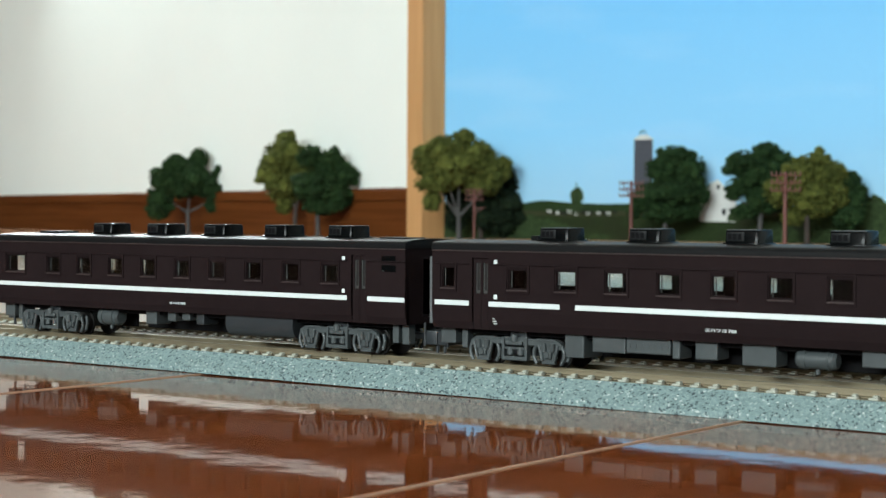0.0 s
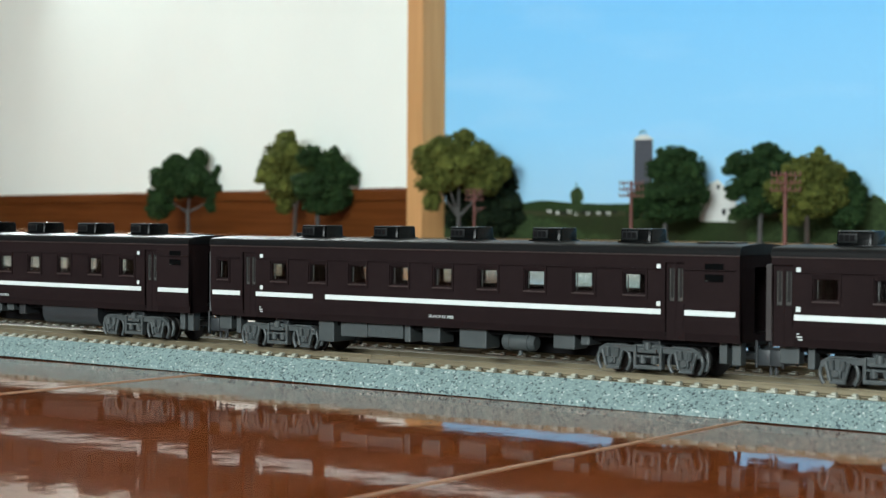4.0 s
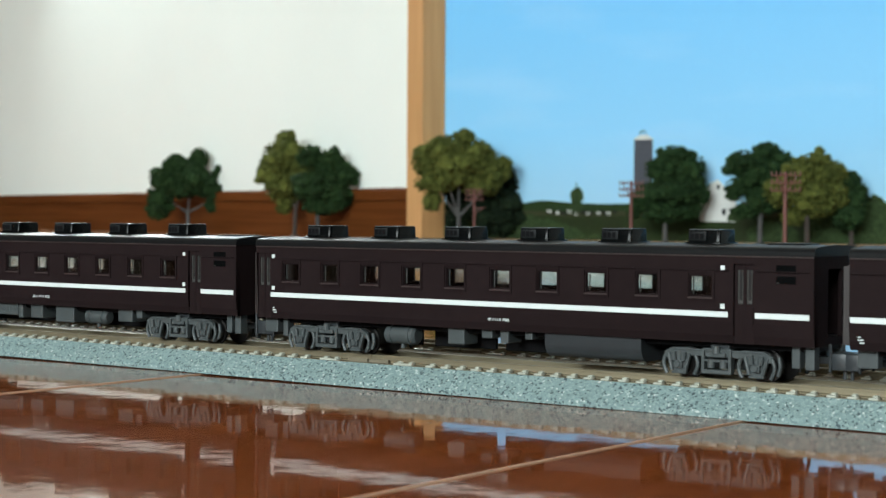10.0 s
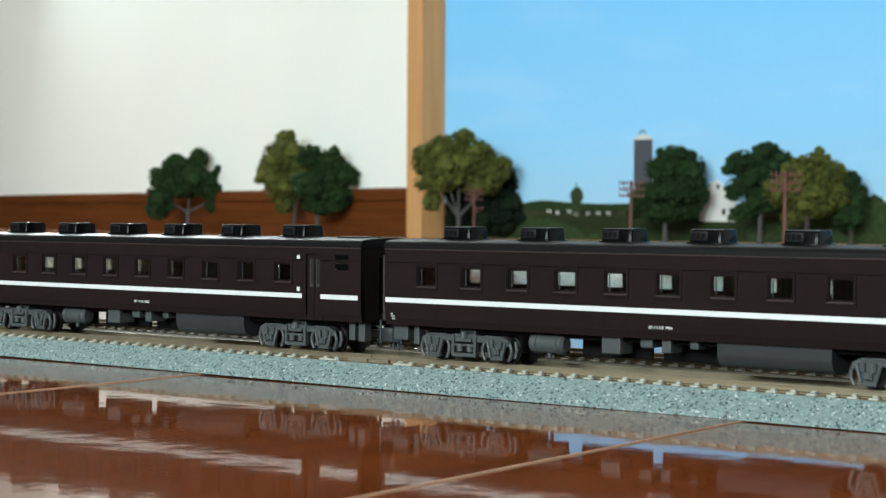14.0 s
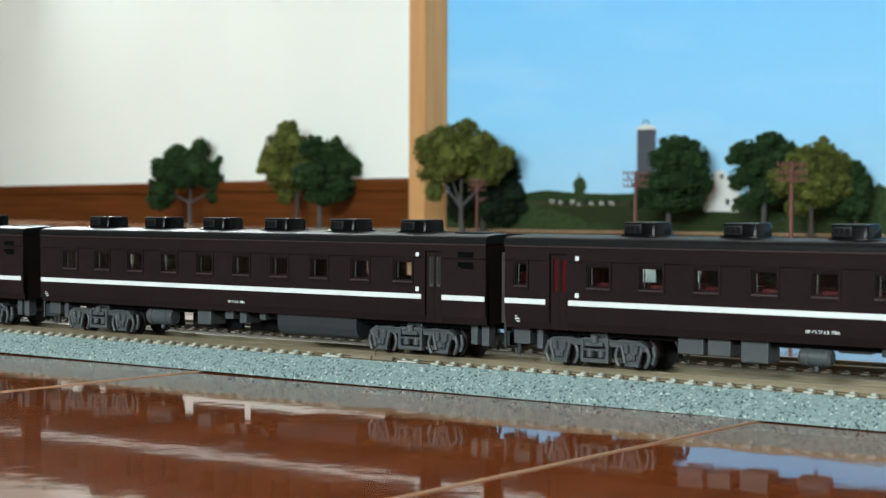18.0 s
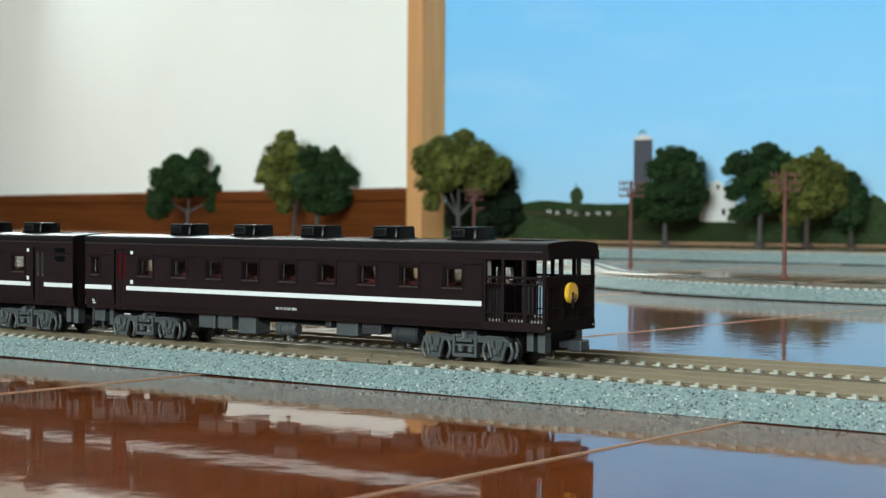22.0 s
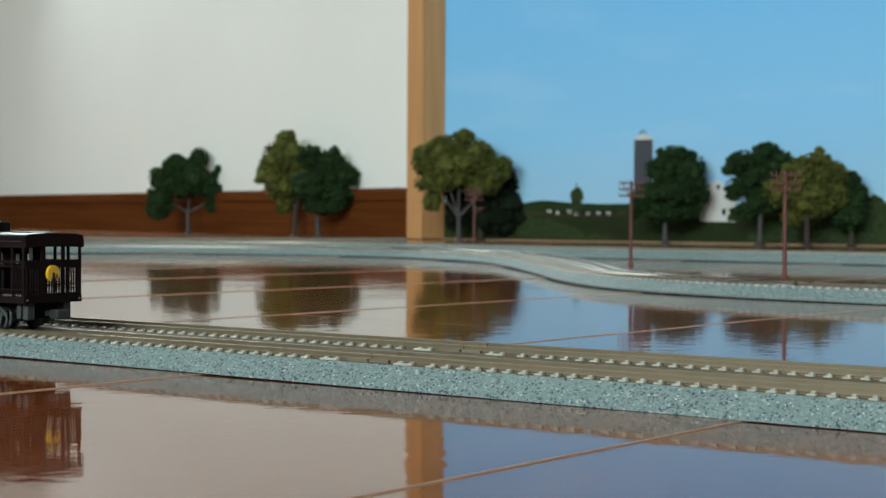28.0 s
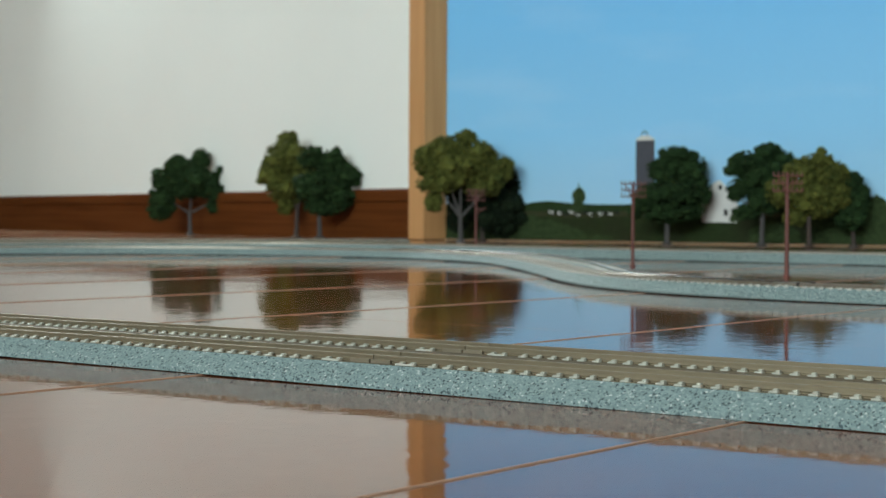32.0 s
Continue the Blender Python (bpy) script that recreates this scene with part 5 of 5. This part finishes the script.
def observation_deck(c):
    """Open end platform with posts, railings and a round yellow plate."""
    u0, u1 = 52.6, 67.8
    bm = bmesh.new()
    box(bm, u0, u1, -SIDE, SIDE, 13.7 - R, 15.5 - R, 0.15)
    part("deck_sill", bm, M_BODY, c)
    bm = bmesh.new()
    holed_panel(bm, -SIDE + 0.8, SIDE - 0.8, 15.0 - R, 29.9 - R, [(-6.6, -3.6, 23.0 - R, 27.6 - R), (-1.8, 1.8, 15.6 - R, 27.6 - R), (3.6, 6.6, 23.0 - R, 27.6 - R)], -0.4, 0.4)
    ob = part("bulkhead", bm, M_BODY, c)
    ob.location = (u0 * MM, 0, 0)
    ob.rotation_euler = (0, 0, radians(90))
    bm = bmesh.new()
    box(bm, u0 - 0.3, u0 + 0.1, -1.8, 1.8, 15.6 - R, 22.4 - R, 0.08)
    part("deck_door", bm, M_BODY, c)
    for v in (-6.3, 6.3):
        # Pale plate added so that the bulkhead window looks bright.
        bm = bmesh.new()
        box(bm, u0 + 0.42, u0 + 0.55, v - 2.2, v - 1.0, 23.0 - R, 27.7 - R, 0.05)
        part("bulkhead_blind", bm, M_PALE_FILL, c, "pale plate added to brighten the bulkhead window")
        bm = bmesh.new()
        box(bm, u0 + 0.42, u0 + 0.6, v - 2.1, v + 2.1, 16.0 - R, 22.0 - R, 0.05)
        for k in range(5):
            q = v - 1.7 + k * 0.85
            box(bm, u0 + 0.55, u0 + 0.75, q - 0.18, q + 0.18, 16.2 - R, 21.6 - R)
        part("bulkhead_panel", bm, M_EDGE, c, "grey slatted lower bulkhead panel")
    # Another added pale plate, for the brightness in the deck door.
    bm = bmesh.new()
    box(bm, u0 + 0.42, u0 + 0.55, -0.2, 0.9, 23.6 - R, 26.2 - R, 0.05)
    part("door_blind", bm, M_PALE_FILL, c, "pale plate added to brighten the deck door window")
    for s in (-1, 1):
        bm = bmesh.new()
        box(bm, u0, u1 + 0.8, s * SIDE - s * 0.8, s * SIDE, 28.1 - R, 29.95 - R)
        part("deck_fascia", bm, M_BODY, c)
        for u in (u0 + 0.4, 57.5, 62.8, u1 - 0.5):
            bm = bmesh.new()
            box(bm, u - 0.32, u + 0.32, s * SIDE - s * 0.75, s * SIDE - s * 0.05, 15.0 - R, 28.3 - R, 0.08)
            part("deck_post", bm, M_BODY, c)
        # Pale strips added to draw the bright line above the platform floor.
        for a, b in ((u0 + 0.9, 57.0), (58.0, 62.3), (63.3, u1 - 1.0)):
            bm = bmesh.new()
            box(bm, a, b, s * (SIDE - 1.5), s * (SIDE - 1.1), 15.45 - R, 16.0 - R, 0.05)
            part("deck_edge", bm, M_LIGHT_DECK, c, "added pale strip above the platform floor")
        for w, t in ((24.5, 0.25), (23.2, 0.15), (17.3, 0.15)):
            bm = bmesh.new()
            box(bm, u0, u1, s * SIDE - s * 0.7, s * SIDE - s * 0.15, w - t - R, w + t - R, 0.06)
            part("handrail", bm, M_BODY, c)
        for k in range(18):
            if s > 0 and k % 4:
                continue
            u = u0 + 1.2 + k * 0.78
            bm = bmesh.new()
            box(bm, u - 0.13, u + 0.13, s * SIDE - s * 0.55, s * SIDE - s * 0.3, 15.4 - R, 17.4 - R if s < 0 and 57.5 < u < 62.8 else 22.9 - R)
            part("baluster", bm, M_BODY, c)
        for k in range(3):
            u = u0 + 2.6 + k * 5.1
            bm = bmesh.new()
            for a, b in (((u - 2, 23.0), (u, 24.3)), ((u, 24.3), (u + 2, 23.0)), ((u - 2, 24.3), (u, 23.0)), ((u, 23.0), (u + 2, 24.3))):
                rod(bm, (a[0], s * (SIDE - 0.4), a[1] - R), (b[0], s * (SIDE - 0.4), b[1] - R), 0.12, 0.12, 5)
            part("lattice", bm, M_BODY, c)
    # end face
    bm = bmesh.new()
    arch = [(v, w - R) for v, w in ROOF_PROF]
    lo = [(SIDE, 28.3 - R), (-SIDE, 28.3 - R)]
    for u in (u1 + 0.12, u1 + 0.5):
        bm.faces.new([bm.verts.new((u * MM, v * MM, w * MM)) for v, w in arch + lo])
    n = len(arch + lo)
    bm.verts.ensure_lookup_table()
    for i in range(n):
        j = (i + 1) % n
        bm.faces.new((bm.verts[i], bm.verts[j], bm.verts[n + j], bm.verts[n + i]))
    part("end_fascia", bm, M_BODY, c)
    for v in (-3.4, 3.4):
        bm = bmesh.new()
        box(bm, u1 - 0.6, u1, v - 0.5, v + 0.5, 15.0 - R, 28.4 - R, 0.08)
        part("deck_post", bm, M_BODY, c)
    for w, t in ((24.5, 0.4), (23.0, 0.2), (18.4, 0.2)):
        bm = bmesh.new()
        box(bm, u1 - 0.55, u1 + 0.05, -SIDE + 0.2, SIDE - 0.2, w - t - R, w + t - R, 0.06)
        part("handrail", bm, M_BODY, c)
    for k in range(22):
        v = -8.6 + k * 0.82
        bm = bmesh.new()
        box(bm, u1 - 0.4, u1 - 0.12, v - 0.2, v + 0.2, 15.4 - R, 22.9 - R)
        part("baluster", bm, M_BODY, c)
    bm = bmesh.new()
    box(bm, u1 - 0.3, u1 + 0.02, -SIDE + 0.4, SIDE - 0.4, 22.7 - R, 24.2 - R)
    part("end_panel", bm, M_BODY, c)
    for v0, v1 in ((-3.2, -2.5), (2.5, 3.2), (-8.9, -8.3), (8.3, 8.9)):
        bm = bmesh.new()
        box(bm, u1 - 0.3, u1 + 0.1, v0, v1, 15.5 - R, 22.8 - R, 0.08)
        part("gate_stile", bm, M_BODY, c)
    bm = bmesh.new()
    box(bm, u1 - 0.3, u1 + 0.06, -SIDE + 0.4, SIDE - 0.4, 15.4 - R, 16.2 - R)
    part("gate_foot", bm, M_BODY, c)
    bm = bmesh.new()
    rod(bm, (u1 + 0.05, -0.6, 21.4 - R), (u1 + 0.8, -0.6, 21.4 - R), 2.1, 2.1, 32)
    d = part("headboard", bm, M_YELLOW, c, "round yellow train headboard", True)
    bm = bmesh.new()
    rod(bm, (u1 + 0.7, -0.6, 21.4 - R), (u1 + 0.92, -0.6, 21.4 - R), 1.75, 1.75, 32)
    part("face", bm, M_YELLOW, d)
    bm = bmesh.new()
    box(bm, u1 + 0.85, u1 + 1.0, -1.1, -0.3, 18.4 - R, 21.6 - R, 0.1)
    box(bm, u1 + 0.85, u1 + 1.02, -1.4, 0.0, 19.2 - R, 20.2 - R, 0.1)
    part("emblem", bm, M_PR_DARK, d)
    bm = bmesh.new()
    box(bm, u1 + 0.86, u1 + 1.0, 0.0, 0.6, 19.9 - R, 21.2 - R, 0.15)
    part("orange_patch", bm, M_POLE, d)
    for v in (-8.6, 8.6):
        bm = bmesh.new()
        rod(bm, (u1, v, 14.6 - R), (u1 + 0.4, v, 14.6 - R), 0.26, 0.2, 10)
        part("tail_lamp", bm, M_SLEEPER, c)
    bm = bmesh.new()
    box(bm, u1 - 2.0, u1 + 0.5, -1.3, 1.3, 10.2 - R, 11.6 - R, 0.2)
    box(bm, u1 + 0.2, u1 + 3.6, -1.7, 1.7, 9.6 - R, 12.0 - R, 0.4)
    part("coupler", bm, M_DKGREY, c)
    bm = bmesh.new()
    box(bm, u1 - 6, u1 - 2.5, -4, 4, 9.6 - R, 13.8 - R, 0.3)
    part("coupler_mount", bm, M_BLACK, c)


observation_deck(L_S)


def motions():
    rows = [(0.0, -184.9), (0.5, -193.6), (1.0, -201.7), (1.5, -210.0), (2.0, -218.4), (2.5, -226.1), (3.5, -241.3), (4.5, -256.9), (5.0, -265.8), (5.5, -275.9), (6.0, -285.5),
            (6.5, -296.0), (7.0, -305.6), (7.5, -316.8), (8.0, -327.4), (8.5, -339.6), (9.0, -350.9), (9.5, -363.2), (10.0, -374.8), (10.5, -388.3), (11.0, -400.3), (11.5, -411.9),
            (12.0, -426.0), (12.5, -438.4), (13.0, -452.9), (13.5, -464.9), (14.0, -478.3), (14.5, -490.2), (15.5, -515.0), (16.5, -541.3), (17.0, -556.5), (17.5, -570.9), (18.0, -587.9),
            (18.5, -602.1), (19.0, -617.8), (19.5, -632.6), (20.0, -648.9), (20.5, -664.0), (21.0, -681.1), (21.5, -695.4), (22.0, -711.2), (22.5, -724.3), (23.0, -739.1), (23.5, -749.4),
            (24.0, -761.5), (24.5, -772.3), (25.0, -784.5), (25.5, -798.8), (26.5, -825.8), (27.5, -854.9), (28.0, -869.3), (28.5, -883.5), (29.0, -897.7), (30.0, -926.0), (31.0, -954.0), (32.0, -982.0)]
    for c, off in TRAIN:
        walk(c, [(t, pose((x + off) * MM, TRACK_Y * MM, RAIL * MM)) for t, x in rows])
    # wheels roll: one row for each 75 degrees of turn
    ts = [t for t, _ in rows]
    xs = [x for _, x in rows]
    turns = []
    total = (xs[0] - xs[-1]) / 2.85
    n = int(math.degrees(total) / 75) + 1
    for k in range(n + 1):
        x = xs[0] - (xs[0] - xs[-1]) * k / n
        t = float(np.interp(-x, [-q for q in xs], ts))
        turns.append((t, -math.degrees(total) * k / n))
    for w, d in WHEELS:
        walk(w, [(t, pose(d * MM, 0, 2.85 * MM, 0, a, 0)) for t, a in turns])


lay_planks()
motions()
